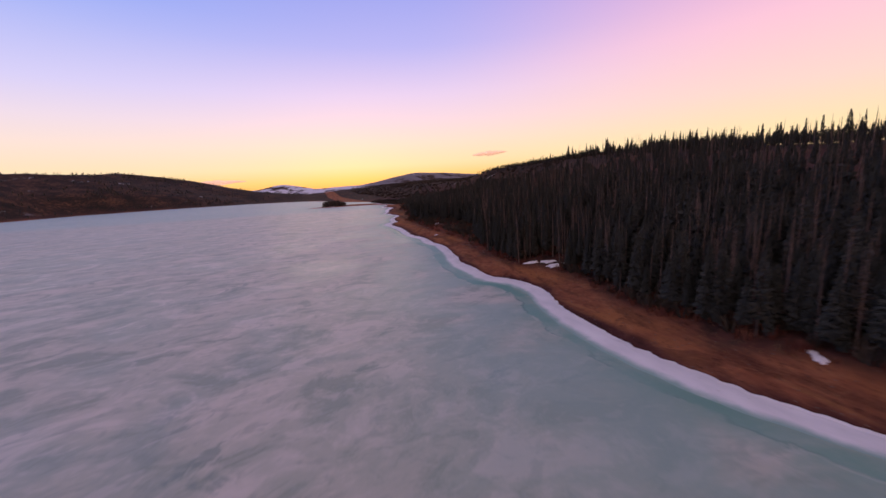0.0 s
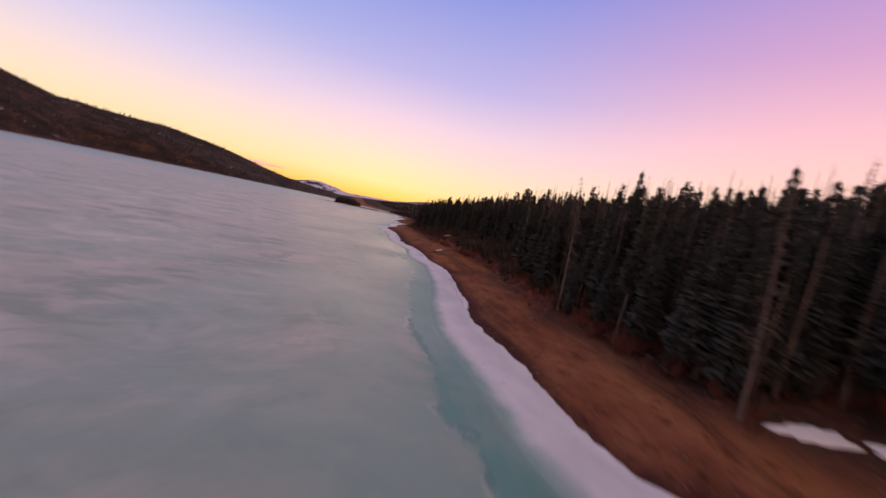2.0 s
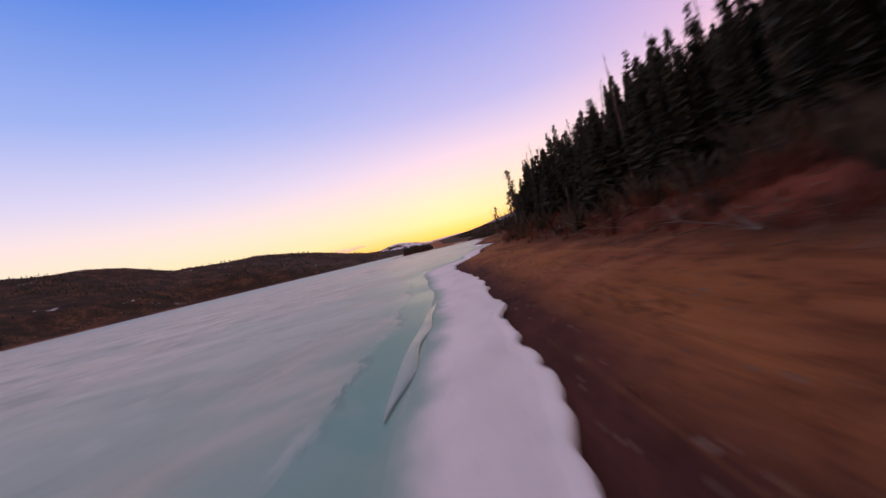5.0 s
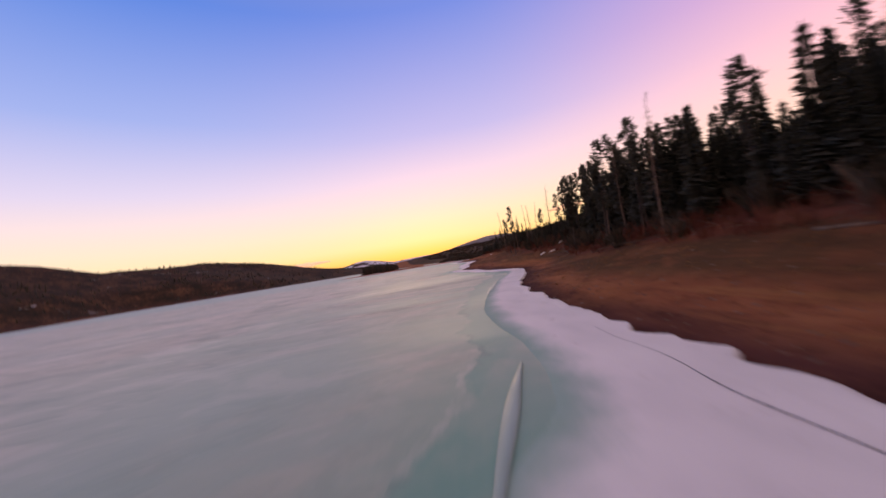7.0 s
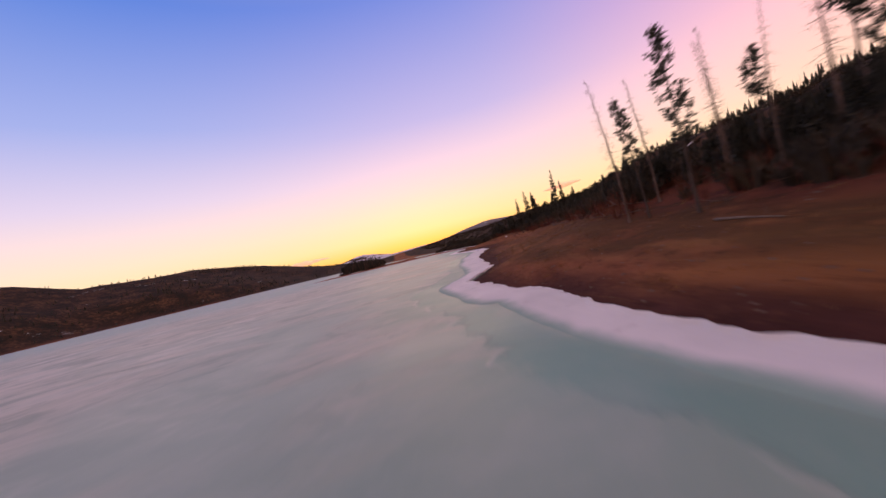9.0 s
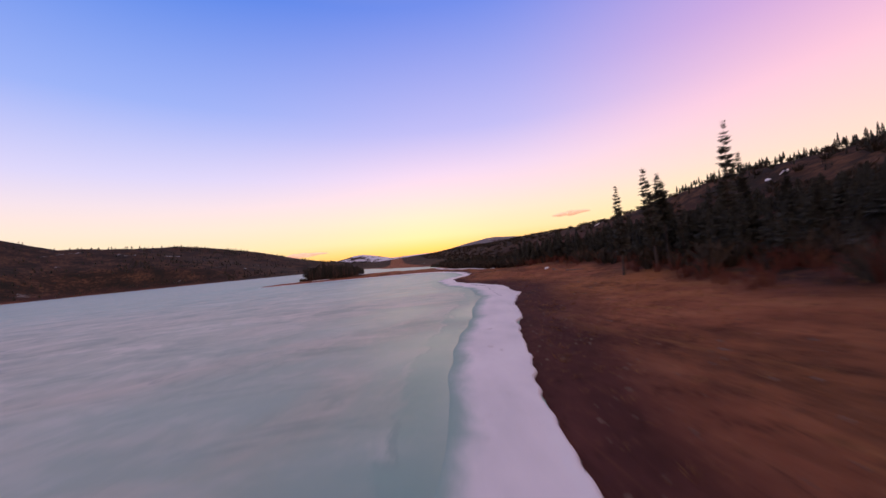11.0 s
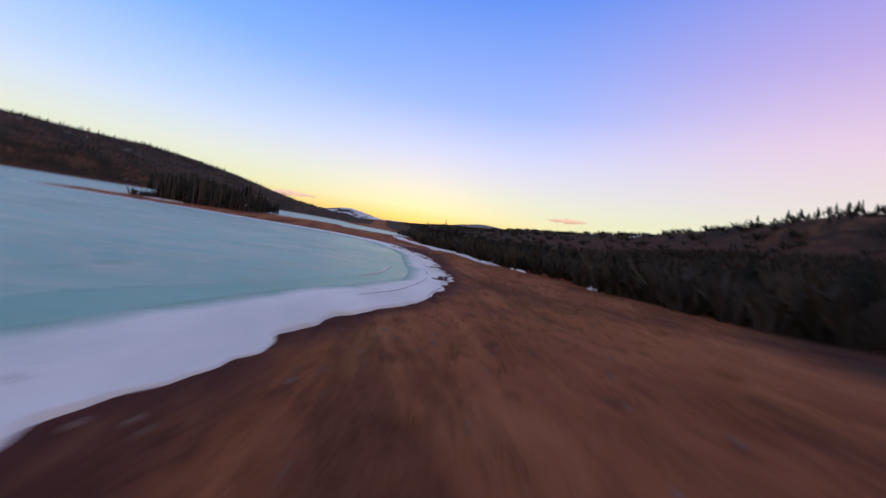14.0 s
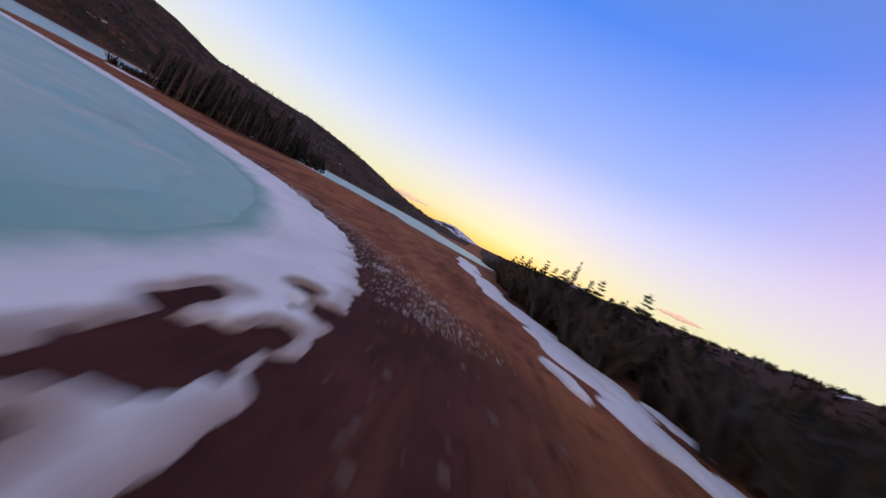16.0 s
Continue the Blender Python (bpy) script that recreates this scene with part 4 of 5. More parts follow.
WOODS = []
for i in range(4):
    WOODS.append(fir_shape(500 + i, 11.0, 1.15 + 0.15 * i, 0.12 + 0.10 * i, 18, 6))
for i in range(4):
    WOODS.append(fir_shape(510 + i, 11.0, 1.05 + 0.12 * i, 0.08 + 0.09 * i, 40, 7))


def bare_shape(seed, h, twigs):
    """A dead conifer for the woods: a thin stem with short drooping bare twigs."""
    r_ = np.random.RandomState(seed)
    v, f = [], []
    tube(v, f, [(0, 0, -0.3), (0.015 * h, 0, h * 0.5), (0.02 * h, 0.01 * h, h)], [0.14, 0.095, 0.015], 4)
    f = [t for q in f for t in ((q[0], q[1], q[2]), (q[0], q[2], q[3]))]
    for k in range(twigs):
        t = r_.uniform(0.22, 0.98)
        a = r_.uniform(0, 6.28)
        ca, sa = math.cos(a), math.sin(a)
        reach = h * 0.075 * (1.2 - t) * r_.uniform(0.4, 1.5) + 0.1
        z, w = t * h, 0.022 + 0.012 * r_.uniform()
        drop = reach * r_.uniform(-0.1, 0.65)
        b = len(v)
        v += [(-w * sa + 0.015 * h * t, w * ca, z), (w * sa + 0.015 * h * t, -w * ca, z), (reach * ca + 0.015 * h * t, reach * sa, z - drop)]
        f.append((b, b + 1, b + 2))
    return np.array(v, float), np.array(f, np.int64)


STEMS = [bare_shape(520 + i, 12.0, 60) for i in range(5)]

rng = np.random.RandomState(9)
green, grey = [], []
N = 5000
ys = rng.uniform(-60, 335, N)
sx = np.interp(ys, [p[1] for p in SHORE if p[1] < 340], [p[0] for p in SHORE if p[1] < 340])
dd = 12 + 275 * rng.uniform(0, 1, N) ** 1.35
dd = dd + 6 * smooth(ys, 225, 260) + 7 * smooth(ys, 300, 325)
xs = sx + dd
zs = land(xs, ys)[0]
for x, y, z, d in zip(xs, ys, zs, dd):
    h = min(rng.uniform(7.5, 11.5), (11.8 + 0.3 * (d - 14)) * rng.uniform(0.85, 1.2) - z) * (1 - 0.6 * float(smooth(y, 200, 218))) * (1 - 0.35 * float(smooth(y, 280, 320))) * (1 - 0.5 * float(smooth(y, 148, 178)) * (d < 60))
    h = max(1.6, h * (1 - 0.2 * float(smooth(d, 60, 110))) * rng.uniform(0.75, 1.05))
    if rng.uniform() < 0.46:
        grey.append((rng.randint(5), x, y, z, (h / 12, h / 12), rng.uniform(0, 6.28)))
    else:
        green.append((rng.randint(4), x, y, z, (h / 11 * rng.uniform(0.85, 1.25), h / 11), rng.uniform(0, 6.28)))
# young growth that fills the lower storey
N = 1500
ys = rng.uniform(-10, 226, N)
sx = np.interp(ys, [p[1] for p in SHORE if p[1] < 340], [p[0] for p in SHORE if p[1] < 340])
xs = sx + tree_edge(sx + 8, ys) + 0.3 + 32 * rng.uniform(0, 1, N) ** 1.5
zs = land(xs, ys)[0]
for x, y, z in zip(xs, ys, zs):
    h = rng.uniform(3.0, 7.2) * (1 - 0.6 * float(smooth(y, 178, 200)))
    near = 4 * (x - np.interp(y, [p[1] for p in SHORE if p[1] < 340], [p[0] for p in SHORE if p[1] < 340]) < 16)
    green.append((rng.randint(2) + near, x, y, z, (h / 11 * 1.5, h / 11), rng.uniform(0, 6.28)))
# the close stand behind the edge
N = 2500
ys = rng.uniform(-10, 214, N)
sx = np.interp(ys, [p[1] for p in SHORE if p[1] < 340], [p[0] for p in SHORE if p[1] < 340])
dd = tree_edge(sx + 8, ys) + 1.5 + 34 * rng.uniform(0, 1, N) ** 1.2
xs = sx + dd
zs = land(xs, ys)[0]
for x, y, z, d in zip(xs, ys, zs, dd):
    h = (11.3 + 0.9 * float(smooth(y, 35, 55) * (1 - smooth(y, 125, 145))) + 0.27 * (d - 14)) * rng.uniform(0.8, 1.01) - z
    h = max(2.5, h * (1 - 0.42 * float(smooth(y, 148, 178))) * (1 - 0.45 * float(smooth(y, 180, 196))))
    if rng.uniform() < 0.38 - 0.26 * float(smooth(y, 115, 140)):
        grey.append((rng.randint(5), x, y, z, (h / 12, h / 12 * rng.uniform(0.95, 1.2)), rng.uniform(0, 6.28)))
    else:
        green.append((rng.randint(4) + 4 * (d < 17), x, y, z, (h / 11 * rng.uniform(0.75, 1.1), h / 11 * rng.uniform(0.8, 1.03)), rng.uniform(0, 6.28)))
# dead stems in front of the stand
N = 400
ys = rng.uniform(-10, 128, N)
sx = np.interp(ys, [p[1] for p in SHORE if p[1] < 340], [p[0] for p in SHORE if p[1] < 340])
dd = tree_edge(sx + 8, ys) + 1.2 + 9 * rng.uniform(0, 1, N)
xs = sx + dd
zs = land(xs, ys)[0]
for x, y, z, d in zip(xs, ys, zs, dd):
    h = max(3.0, (11.8 + 0.27 * (d - 14)) * rng.uniform(0.6, 1.04) - z) * (1 - 0.3 * float(smooth(y, 165, 190)))
    grey.append((rng.randint(5), x, y, z, (h / 12, h / 12), rng.uniform(0, 6.28)))
# single trees that stand above the rest along the crest
for q in range(420):
    x, y = rng.uniform(185, 290), rng.uniform(20, 330)
    z = float(land(x, y)[0])
    h = rng.uniform(9, 14) * (1 - 0.5 * float(smooth(y, 230, 300)))
    if rng.uniform() < 0.62:
        grey.append((rng.randint(5), x, y, z, (h / 12, h / 12), rng.uniform(0, 6.28)))
    else:
        green.append((rng.randint(4), x, y, z, (h / 11 * rng.uniform(0.6, 0.9), h / 11), rng.uniform(0, 6.28)))
# a low dense stand behind the wide beach
N = 620
ys = rng.uniform(206, 308, N)
sx = np.interp(ys, [p[1] for p in SHORE if p[1] < 340], [p[0] for p in SHORE if p[1] < 340])
xs = sx + np.interp(ys, [206, 230, 260, 300], [13, 14, 13, 12]) + 34 * rng.uniform(0, 1, N) ** 1.4
zs = land(xs, ys)[0]
for x, y, z in zip(xs, ys, zs):
    h = rng.uniform(1.4, 3.4) + 1.4 * float(smooth(y, 250, 266))
    green.append((rng.randint(4), x, y, z, (h / 11 * 1.5, h / 11), rng.uniform(0, 6.28)))
# the wood on the spit across the bay
N = 560
xs = rng.uniform(6, 29, N)
ys = 386 + 4 * wave(xs, 0 * xs, 6, 44) + rng.uniform(0, 24, N) ** 1.0 + 3 * smooth(xs, 20, 30)
keep = land(xs, ys)[1] > 4
for x, y, z in zip(xs[keep], ys[keep], land(xs[keep], ys[keep])[0]):
    h = (2.0 + 3.2 * math.sin(math.pi * min(1.0, max(0.05, (x + 6) / 38)))) * rng.uniform(0.4, 1.15)
    (grey if rng.uniform() < 0.4 else green).append((rng.randint(4), x, y, z, (h / 11 * 1.35, h / 11), rng.uniform(0, 6.28)))
for q in range(150):
    x = rng.uniform(7, 29)
    y = 384.5 + 3.5 * float(wave(np.array(x), np.array(0.0), 6, 44)) + rng.uniform(0, 12)
    z, d, _ = (float(v) for v in land(x, y))
    if d > 5:
        h = (2.0 + 3.0 * math.sin(math.pi * min(1.0, max(0.05, (x + 6) / 38)))) * rng.uniform(0.6, 1.25)
        grey.append((rng.randint(5), x, y, z, (h / 12 * 1.3, h / 12), rng.uniform(0, 6.28)))
# a belt of small firs behind the long beach
N = 620
ys = rng.uniform(308, 440, N)
xs = 72.5 + 2.5 * smooth(ys, 316, 324) * (1 - smooth(ys, 331, 338)) + 2.0 * np.sin(ys * 0.05) - 7.5 * smooth(ys, 338, 380) + 34 * rng.uniform(0, 1, N) ** 1.5
for x, y, z in zip(xs, ys, land(xs, ys)[0]):
    h = rng.uniform(1.2, 3.2)
    green.append((rng.randint(4) + 4, x, y, z, (h / 11 * 1.9, h / 11), rng.uniform(0, 6.28)))
# thinner woods on the higher ground further on, and along its crest
N = 2000
ys = rng.uniform(255, 560, N)
xs = 110 + 200 * rng.uniform(0, 1, N)
zs = land(xs, ys)[0]
for x, y, z in zip(xs, ys, zs):
    crest = float(smooth(x, 160, 195)) * float(1 - smooth(x, 250, 300)) * float(1 - smooth(y, 400, 440))
    if rng.uniform() > 0.10 + 0.9 * crest:
        continue
    h = rng.uniform(2.5, 5.0) * (0.7 + 0.25 * crest)
    green.append((rng.randint(4), x, y, z, (h / 11 * 1.2, h / 11), rng.uniform(0, 6.28)))
# tall trees along the crest of the wooded hill
N = 700
ys = rng.uniform(20, 345, N)
xs = 225 + 65 * rng.uniform(0, 1, N) - 0.08 * (ys - 20)
zs = land(xs, ys)[0]
for x, y, z in zip(xs, ys, zs):
    h = rng.uniform(4, 9) * (1 - 0.3 * float(smooth(y, 220, 300)))
    green.append((rng.randint(4), x, y, z, (h / 11 * 1.25, h / 11), rng.uniform(0, 6.28)))
OPEN = [(33.2, 48.7, 2.4), (35.0, 46.4, 1.8), (38.6, 37.4, 1.2), (31.0, 46.5, 2.0), (36.1, 109.8, 1.3)]


def kept(rows):
    """Leaves the small clearings where snow lies free of growth."""
    return [r for r in rows if all((r[1] - a) ** 2 + (r[2] - b) ** 2 > c * c for a, b, c in OPEN)]


scatter("woods", WOODS, kept(green), M_NEEDLE, "dense dark conifer woods covering the hillside", "woods")
scatter("dead_woods", STEMS, kept(grey), M_DEAD, "grey dead standing trunks among the conifers", "woods")

# scattered woods over the hills across the lake
FAR_FIRS = [fir_shape(540 + i, 11.0, 2.6, 0.04, 4, 5) for i in range(3)]
far = []
xw, yw = rng.uniform(-900, -40, 15000), rng.uniform(300, 1650, 15000)
zw, dw_, _ = land(xw, yw)
thick_ = smooth(wave(xw, yw, 60, 71) + 0.6 * wave(xw, yw, 22, 72), -0.1, 0.7)
grown = (dw_ > 14) & (zw > 1.5) & (rng.uniform(0, 1, 15000) < 0.08 + 0.6 * thick_)
for x, y, z in zip(xw[grown], yw[grown], zw[grown]):
    h = rng.uniform(2.5, 6.5)
    far.append((rng.randint(3), x, y, z, (h / 11 * 1.3, h / 11), rng.uniform(0, 6.28)))
scatter("far_woods", FAR_FIRS, far, M_NEEDLE, "scattered dark conifers over the hills across the lake", "woods")

M_BRUSH = plain_material("willow_twigs", [(0.3, (0.075, 0.028, 0.022)), (0.5, (0.17, 0.058, 0.040)), (0.7, (0.23, 0.11, 0.065))], 0.8, 0.9, bump=0)
M_SCRUB = plain_material("dark_scrub", [(0.3, (0.034, 0.033, 0.027)), (0.5, (0.070, 0.059, 0.045)), (0.7, (0.125, 0.090, 0.063))], 0.35, 0.9, bump=0)
M_STRAW = plain_material("dry_straw", [(0.3, (0.15, 0.065, 0.03)), (0.5, (0.27, 0.135, 0.06)), (0.75, (0.42, 0.26, 0.12))], 0.7, 0.9, bump=0)


def bush(seed, stems, spread, thick):
    """A bush of fine upright twigs, one metre high."""
    r = np.random.RandomState(seed)
    v, f = [], []
    for k in range(stems):
        a, b = r.uniform(0, 6.28), r.uniform(0, 6.28)
        p0 = np.array((0.18 * spread * math.cos(a), 0.18 * spread * math.sin(a), -0.05))
        lean = spread * r.uniform(0.1, 0.7)
        p1 = p0 + np.array((lean * math.cos(a), lean * math.sin(a), r.uniform(0.45, 1.05)))
        side = np.array((math.cos(b), math.sin(b), 0)) * thick
        mid = (p0 + p1) / 2 + np.array((-0.1 * lean * math.cos(a), -0.1 * lean * math.sin(a), 0.08))
        i = len(v)
        v += [p0 - side, p0 + side, mid + side * 0.8, mid - side * 0.8, p1]
        f += [(i, i + 1, i + 2), (i, i + 2, i + 3), (i + 3, i + 2, i + 4)]
        for q in range(2):
            o = p0 + (p1 - p0) * r.uniform(0.4, 0.8)
            e = o + np.array((r.uniform(-0.25, 0.25), r.uniform(-0.25, 0.25), r.uniform(0.15, 0.35)))
            i = len(v)
            v += [o - side * 0.6, o + side * 0.6, e]
            f.append((i, i + 1, i + 2))
    return np.array(v), np.array(f)


BUSHES = [bush(600 + i, 26, 0.7, 0.012) for i in range(4)]
SCRUBS = [bush(620 + i, 30, 0.9, 0.05) for i in range(4)]
TUFTS = [bush(640 + i, 9, 1.3, 0.02) for i in range(5)]


def along_shore(n, lo, hi, ya, yb, power=1.0):
    ys = rng.uniform(ya, yb, n)
    line = [p for p in SHORE if p[1] < 352]
    sx = np.interp(ys, [p[1] for p in line], [p[0] for p in line])
    xs = sx + lo + (hi - lo) * rng.uniform(0, 1, n) ** power
    keep = land(xs, ys)[1] > max(0.4, lo * 0.6)
    return xs[keep], ys[keep]


def places(xs, ys, kinds, low, high, flat=1.0, sink=0.02):
    zs = land(xs, ys)[0]
    out = []
    for x, y, z in zip(xs, ys, zs):
        h = rng.uniform(low, high)
        out.append((rng.randint(kinds), x, y, z - sink, (h * flat, h), rng.uniform(0, 6.28)))
    return out


xs, ys = along_shore(2600, 5.0, 17, -10, 300, 1.2)
keep = land(xs, ys)[1] > wood_edge(xs, ys) - 0.6
brush = places(xs[keep], ys[keep], 4, 0.4, 1.5)
xs, ys = along_shore(1100, 4.4, 13, 62, 122, 1.0)
keep = land(xs, ys)[1] > wood_edge(xs, ys) - 0.3
brush += places(xs[keep], ys[keep], 4, 0.2, 0.6, 1.5)
scatter("willow_brush", BUSHES, kept(brush), M_BRUSH, "bare reddish willow brush between beach and trees", "brush")
xs, ys = along_shore(2200, 5.5, 26, -10, 300, 1.2)
keep = land(xs, ys)[1] > wood_edge(xs, ys) + 0.4
dark = places(xs[keep], ys[keep], 4, 0.7, 2.0)
ya = rng.uniform(296, 440, 1700)
xa = 71.0 + 2.5 * smooth(ya, 316, 324) * (1 - smooth(ya, 331, 338)) + 2.0 * np.sin(ya * 0.05) - 7.5 * smooth(ya, 338, 380) + 90 * rng.uniform(0, 1, 1700) ** 1.7 - 3 * (1 - smooth(ya, 296, 312))
dark += places(xa, ya, 4, 1.0, 3.0)
xb, yb = rng.uniform(5, 26, 1500), rng.uniform(380, 420, 1500)
keep = (land(xb, yb)[1] > 9.5 + 3 * wave(xb, yb, 5, 45)) & (rng.uniform(0, 1, 1500) < 0.45)
dark += places(xb[keep], yb[keep], 4, 0.5, 1.5)
scatter("scrub", SCRUBS, kept(dark), M_SCRUB, "dark tangled scrub under the trees", "scrub")
xh, yh = rng.uniform(110, 520, 5200), rng.uniform(240, 1250, 5200)
keep = (land(xh, yh)[1] > 20)
far_scrub = places(xh[keep], yh[keep], 4, 1.2, 3.2, 1.6)
scatter("hill_scrub", SCRUBS, far_scrub, M_SCRUB, "low dark scrub dotted over the far hillside", "scrub")
xs, ys = along_shore(15000, 0.9, 12, 0, 352, 0.9)
thin_ = rng.uniform(0, 1, len(xs)) < 0.35 + 0.65 * smooth(wave(xs, ys, 4, 46), -0.3, 0.5)
straw = places(xs[thin_], ys[thin_], 5, 0.06, 0.24, 1.4)
scatter("dry_grass", TUFTS, straw, M_STRAW, "short dry straw-coloured grass on the beach", "grass")

# ---- fallen logs ----


def fallen_log(a, b, r, seed, limbs=3):
    """A weathered log lying between two places, tapered, with broken limb stubs."""
    rg = np.random.RandomState(seed)
    v, f = [], []
    n, sides = 10, 8
    pa, pb = np.array(a, float), np.array(b, float)
    way = (pb - pa) / np.linalg.norm(pb - pa)
    across = np.array((-way[1], way[0]))
    pts = [pa + (pb - pa) * k / n + across * 0.10 * math.sin(2.2 * k / n + seed) for k in range(n + 1)]
    g = land(np.array([p[0] for p in pts]), np.array([p[1] for p in pts]))[0]
    g = np.linspace(g[0], g[-1], n + 1) * 0.4 + g * 0.6
    g = np.maximum(g, land(np.array([p[0] for p in pts]), np.array([p[1] for p in pts]))[0])
    rings = []
    for k in range(n + 1):
        rr = r * (1 - 0.6 * k / n) * rg.uniform(0.92, 1.08)
        rings.append(rr)
        for i in range(sides):
            t = 2 * math.pi * i / sides
            v.append((pts[k][0] + across[0] * rr * math.cos(t), pts[k][1] + across[1] * rr * math.cos(t), g[k] + rr * 0.8 + rr * math.sin(t)))
    for k in range(n):
        for i in range(sides):
            j = (i + 1) % sides
            f.append((k * sides + i, k * sides + j, (k + 1) * sides + j, (k + 1) * sides + i))
    f += [tuple(range(sides))[::-1], tuple(range(n * sides, (n + 1) * sides))]
    top = new("fallen_log")
    body = new("trunk", mesh_of("trunk", v, f, M_LOG, True))
    body.parent = top
    for q in range(limbs):
        k = rg.randint(3, n)
        v2, f2 = [], []
        p = (pts[k][0], pts[k][1], g[k] + rings[k])
        e = (p[0] + rg.uniform(-0.6, 0.6), p[1] + rg.uniform(-0.6, 0.6), p[2] + rg.uniform(0.15, 0.55))
        twig(v2, f2, p, e, rings[k] * 0.35)
        limb = new("limb", mesh_of("limb", v2, f2, M_LOG))
        limb.parent = body
    return tagged(top, "weathered pale fallen log on the bank", "log", "fallen logs on the bank")


M_LOG = plain_material("driftwood", [(0.3, (0.11, 0.078, 0.066)), (0.6, (0.21, 0.158, 0.13)), (0.8, (0.32, 0.255, 0.215))], 5, 0.85, (1, 1, 0.3))
for n, (a, b, r) in enumerate([((29.9, 97.2), (38.6, 97.6), 0.13), ((34.5, 101.3), (37.0, 98.6), 0.10), ((31.3, 112.3), (32.6, 99.6), 0.07), ((35.5, 99.6), (40.1, 100.8), 0.11),
                               ((34.3, 87.9), (34.9, 82.5), 0.13), ((34.9, 87.0), (35.6, 82.8), 0.10), ((38.9, 95.0), (44.0, 97.0), 0.13), ((31.5, 77.2), (32.4, 71.8), 0.09),
                               ((36.5, 92.0), (41.0, 90.5), 0.10), ((50.0, 202.4), (52.6, 198.4), 0.13), ((47.0, 193.0), (46.6, 185.2), 0.12), ((46.2, 208.7), (46.0, 206.2), 0.12),
                               ((64.2, 285.8), (64.0, 283.2), 0.12), ((64.0, 281.2), (64.2, 277.2), 0.13), ((54.7, 239.0), (54.0, 232.5), 0.12), ((66.6, 343.8), (67.9, 341.9), 0.06),
                               ((40.6, 163.2), (40.8, 160.0), 0.12), ((34.0, 27.4), (34.4, 24.6), 0.10), ((44.6, 176.0), (46.0, 171.0), 0.12), ((38.0, 139.0), (38.6, 133.5), 0.12),
                               ((37.4, 146.2), (40.2, 143.0), 0.11), ((36.4, 119.0), (39.0, 116.0), 0.11), ((33.6, 91.5), (39.5, 93.4), 0.11), ((35.2, 96.2), (42.5, 94.8), 0.12), ((33.8, 104.5), (38.6, 102.6), 0.10),
                               ((36.2, 106.2), (42.0, 108.0), 0.11), ((34.6, 89.4), (38.0, 88.2), 0.09), ((37.2, 101.8), (43.4, 103.4), 0.12), ((33.2, 79.4), (36.8, 76.4), 0.10), ((33.8, 83.5), (38.4, 85.6), 0.10),
                               ((32.6, 70.4), (36.0, 67.2), 0.09), ((35.4, 111.5), (39.8, 110.2), 0.10), ((33.6, 116.6), (36.2, 121.8), 0.10), ((44.4, 187.6), (48.6, 189.4), 0.11), ((46.6, 190.6), (49.4, 193.6), 0.10)]):
    fallen_log(a, b, r * 0.52, 700 + n, 2 if r > 0.08 else 0)

# ---- dead sticks lying under the edge of the woods ----


def stick(seed):
    """A crooked dead branch, about a metre long, lying on the ground with a few side twigs."""
    r_ = np.random.RandomState(seed)
    v, f = [], []
    pts = [np.array((k / 3 - 0.5, r_.uniform(-0.05, 0.05), 0.05 + r_.uniform(0, 0.10) + 0.05 * k)) for k in range(4)]
    for k in range(3):
        twig(v, f, tuple(pts[k]), tuple(pts[k + 1] + (pts[k + 1] - pts[k]) * 0.12), 0.016 - 0.003 * k)
    for k in range(3):
        a_ = pts[1] + (pts[2] - pts[1]) * r_.uniform(0, 1)
        twig(v, f, tuple(a_), tuple(a_ + np.array((r_.uniform(0.05, 0.3), r_.uniform(-0.3, 0.3), r_.uniform(0.02, 0.3)))), 0.008)
    return np.array(v, float), np.array(f, np.int64)


STICKS = [stick(680 + i) for i in range(6)]
xs, ys = along_shore(1500, 3.6, 14, 55, 240, 1.1)
depth = land(xs, ys)[1] - wood_edge(xs, ys)
keep = (depth > -1.0) & ((ys < 132) | (rng.uniform(0, 1, len(xs)) < 0.4))
sticks = [(k, x, y, z, (h * rng.uniform(1.0, 1.5), h * rng.uniform(0.5, 1.0)), t) for k, x, y, z, (h, _), t in places(xs[keep], ys[keep], 6, 0.9, 3.0)]
scatter("dead_sticks", STICKS, sticks, M_LOG, "pale dead branches lying under the edge of the woods", "branches")

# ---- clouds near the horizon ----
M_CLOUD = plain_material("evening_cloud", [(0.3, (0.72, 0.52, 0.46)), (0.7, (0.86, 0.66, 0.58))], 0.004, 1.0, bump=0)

# emission stands in for the low sun's light on the clouds
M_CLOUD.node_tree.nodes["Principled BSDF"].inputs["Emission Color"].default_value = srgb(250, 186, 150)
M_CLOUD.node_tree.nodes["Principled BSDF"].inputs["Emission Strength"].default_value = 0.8


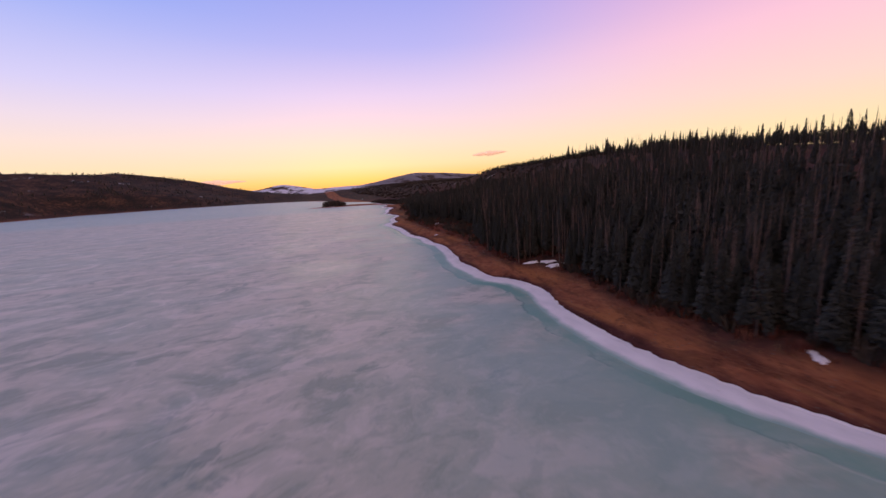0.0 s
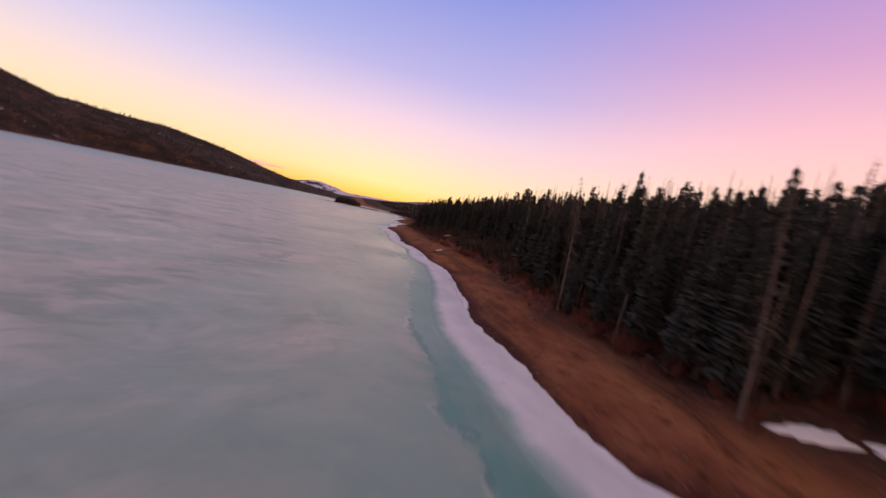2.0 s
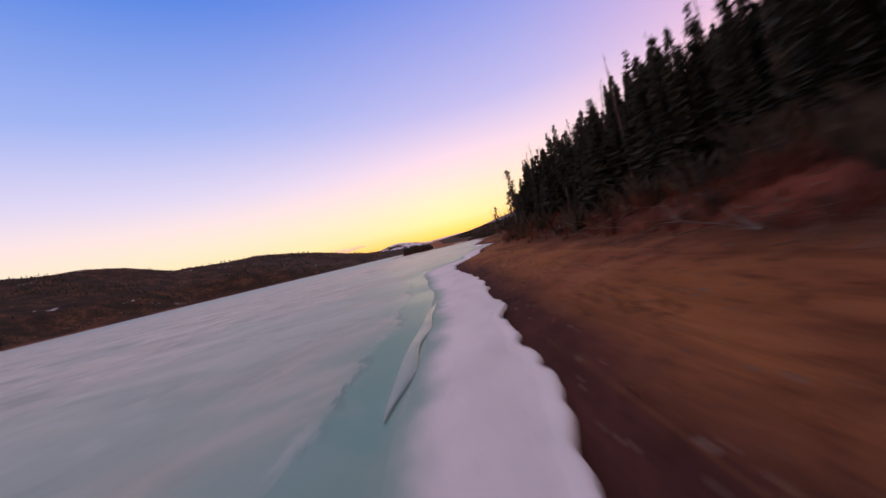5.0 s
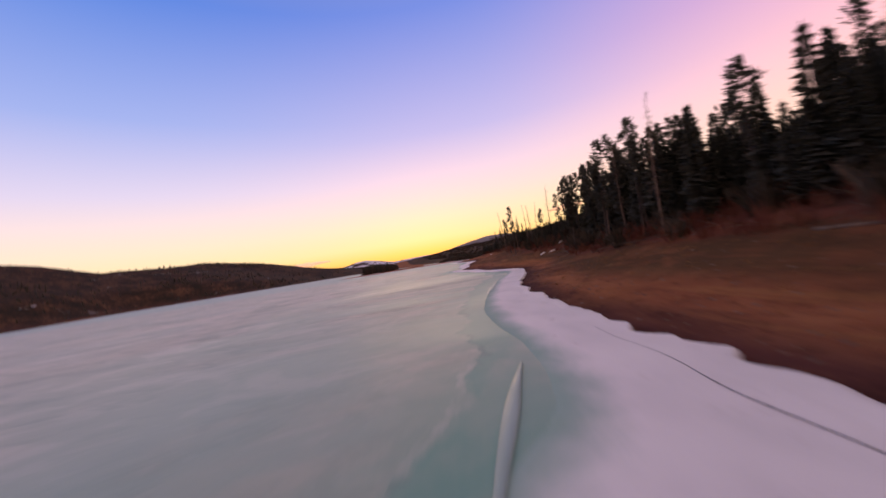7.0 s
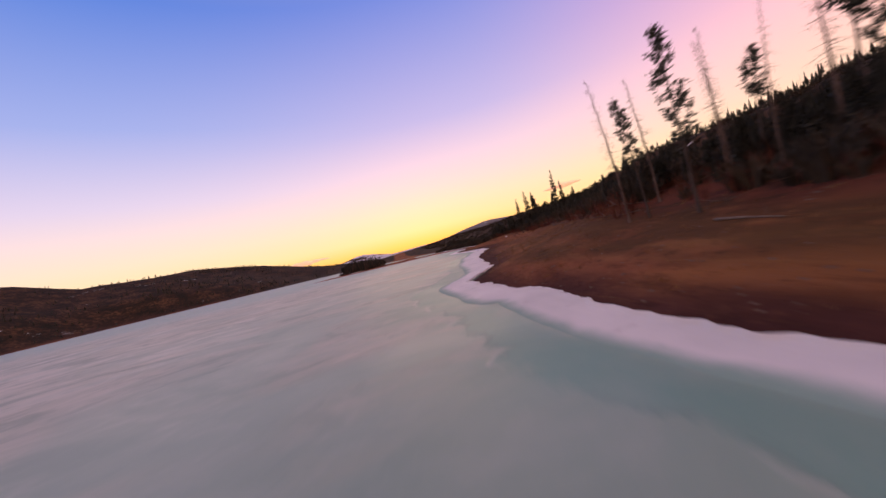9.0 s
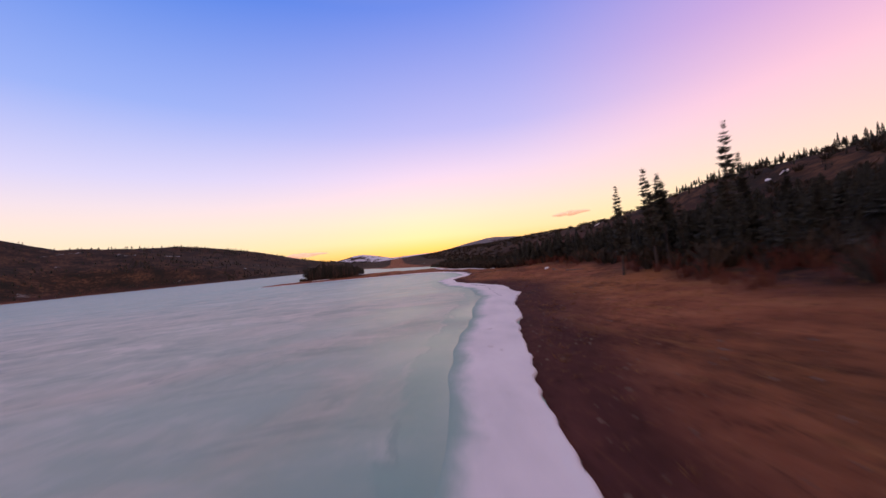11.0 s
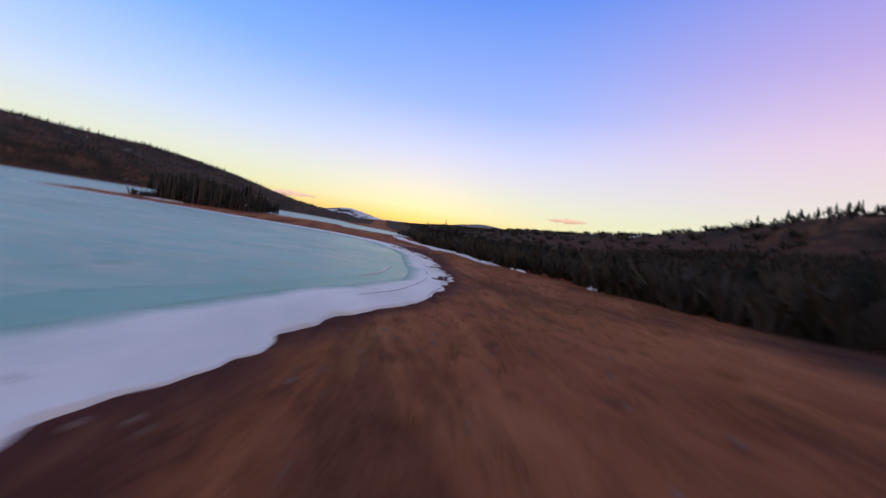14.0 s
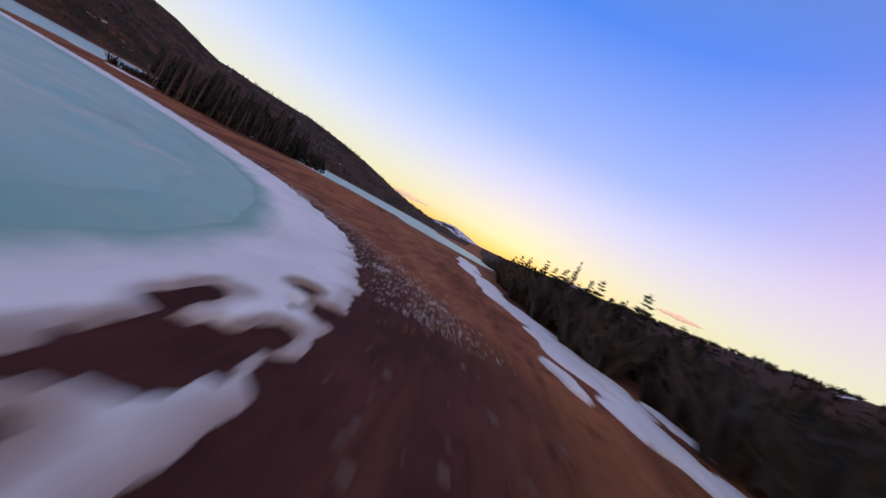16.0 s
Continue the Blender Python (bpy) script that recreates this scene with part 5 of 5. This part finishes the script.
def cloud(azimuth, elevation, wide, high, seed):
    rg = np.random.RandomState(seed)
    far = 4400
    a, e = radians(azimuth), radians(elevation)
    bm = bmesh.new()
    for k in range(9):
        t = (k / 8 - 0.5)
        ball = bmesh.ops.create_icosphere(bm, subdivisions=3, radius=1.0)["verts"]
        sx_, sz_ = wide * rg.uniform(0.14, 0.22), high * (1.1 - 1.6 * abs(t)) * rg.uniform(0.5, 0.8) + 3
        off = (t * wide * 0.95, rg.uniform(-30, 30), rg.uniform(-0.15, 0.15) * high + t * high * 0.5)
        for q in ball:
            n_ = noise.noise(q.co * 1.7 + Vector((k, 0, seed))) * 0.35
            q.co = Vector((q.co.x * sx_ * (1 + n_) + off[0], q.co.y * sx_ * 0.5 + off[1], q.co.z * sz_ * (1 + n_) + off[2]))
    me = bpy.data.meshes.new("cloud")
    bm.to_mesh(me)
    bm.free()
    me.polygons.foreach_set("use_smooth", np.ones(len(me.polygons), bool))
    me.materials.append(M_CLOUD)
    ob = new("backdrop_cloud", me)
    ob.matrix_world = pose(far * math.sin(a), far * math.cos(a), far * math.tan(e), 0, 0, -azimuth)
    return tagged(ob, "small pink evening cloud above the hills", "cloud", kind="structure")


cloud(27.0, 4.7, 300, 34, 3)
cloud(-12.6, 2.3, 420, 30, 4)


# ---- crumbs of ice and pebbles on the mud ----
CRUMBS = []
for q in range(4):
    r_ = np.random.RandomState(660 + q)
    base = np.array([(math.cos(a) * r_.uniform(0.6, 1.1), math.sin(a) * r_.uniform(0.6, 1.1), -0.2) for a in np.linspace(0, 6.28, 7)[:-1]])
    v = np.vstack([base, base * (0.7, 0.7, 0) + (0, 0, 0.28), [(0, 0, 0.36)]])
    f = [(i, (i + 1) % 6, 6 + i) for i in range(6)] + [((i + 1) % 6, 6 + (i + 1) % 6, 6 + i) for i in range(6)] + [(6 + i, 6 + (i + 1) % 6, 12) for i in range(6)]
    CRUMBS.append((v, np.array(f)))
M_CRUMB = plain_material("dirty_ice", [(0.3, (0.22, 0.15, 0.12)), (0.55, (0.42, 0.34, 0.30)), (0.8, (0.7, 0.66, 0.66))], 0.9, 0.7, bump=0)
ya = rng.uniform(350, 372, 3600)
line = [p for p in SHORE if 300 < p[1] < 372 and p[0] > 25]
sxa = np.interp(ya, [p[1] for p in line], [p[0] for p in line])
xa = sxa + 0.1 + 1.6 * rng.uniform(0, 1, 3600) ** 2.5 + 2.6 * smooth(ya, 343, 352) * rng.uniform(0, 1, 3600)
scatter("ice_crumbs", CRUMBS, places(xa, ya, 4, 0.006, 0.03, 1.8, 0.0), M_CRUMB, "small crumbs of ice scattered over the mud", "ice")
yb = 350.5 + 14 * rng.uniform(0, 1, 4200) ** 0.9
sxb = np.interp(yb, [p[1] for p in line], [p[0] for p in line])
xb = sxb + 0.1 + (0.5 + 2.4 * smooth(yb, 346, 351)) * rng.uniform(0, 1, 4200) ** 1.2
clump = smooth(wave(xb, yb, 1.1, 74) + 0.5 * wave(xb, yb, 0.4, 75), 0.3, 1.0) > rng.uniform(0, 1, 4200)
M_PLATE = plain_material("broken_ice", [(0.3, (0.24, 0.17, 0.14)), (0.5, (0.42, 0.35, 0.32)), (0.75, (0.70, 0.65, 0.63))], 1.6, 0.6, bump=0)
scatter("ice_plates", CRUMBS, places(xb[clump], yb[clump], 4, 0.012, 0.045, 2.4, 0.002), M_PLATE, "broken plates of old ice lying on the mud", "ice")
M_STONE = plain_material("dark_pebbles", [(0.3, (0.09, 0.055, 0.045)), (0.7, (0.24, 0.17, 0.14))], 3, 0.85, bump=0)
xs, ys = along_shore(2500, 0.4, 7, 0, 350, 1.3)
scatter("pebbles", CRUMBS, places(xs, ys, 4, 0.02, 0.08, 1.2, 0.0), M_STONE, "brown pebbles and clods strewn on the beach", "stones")
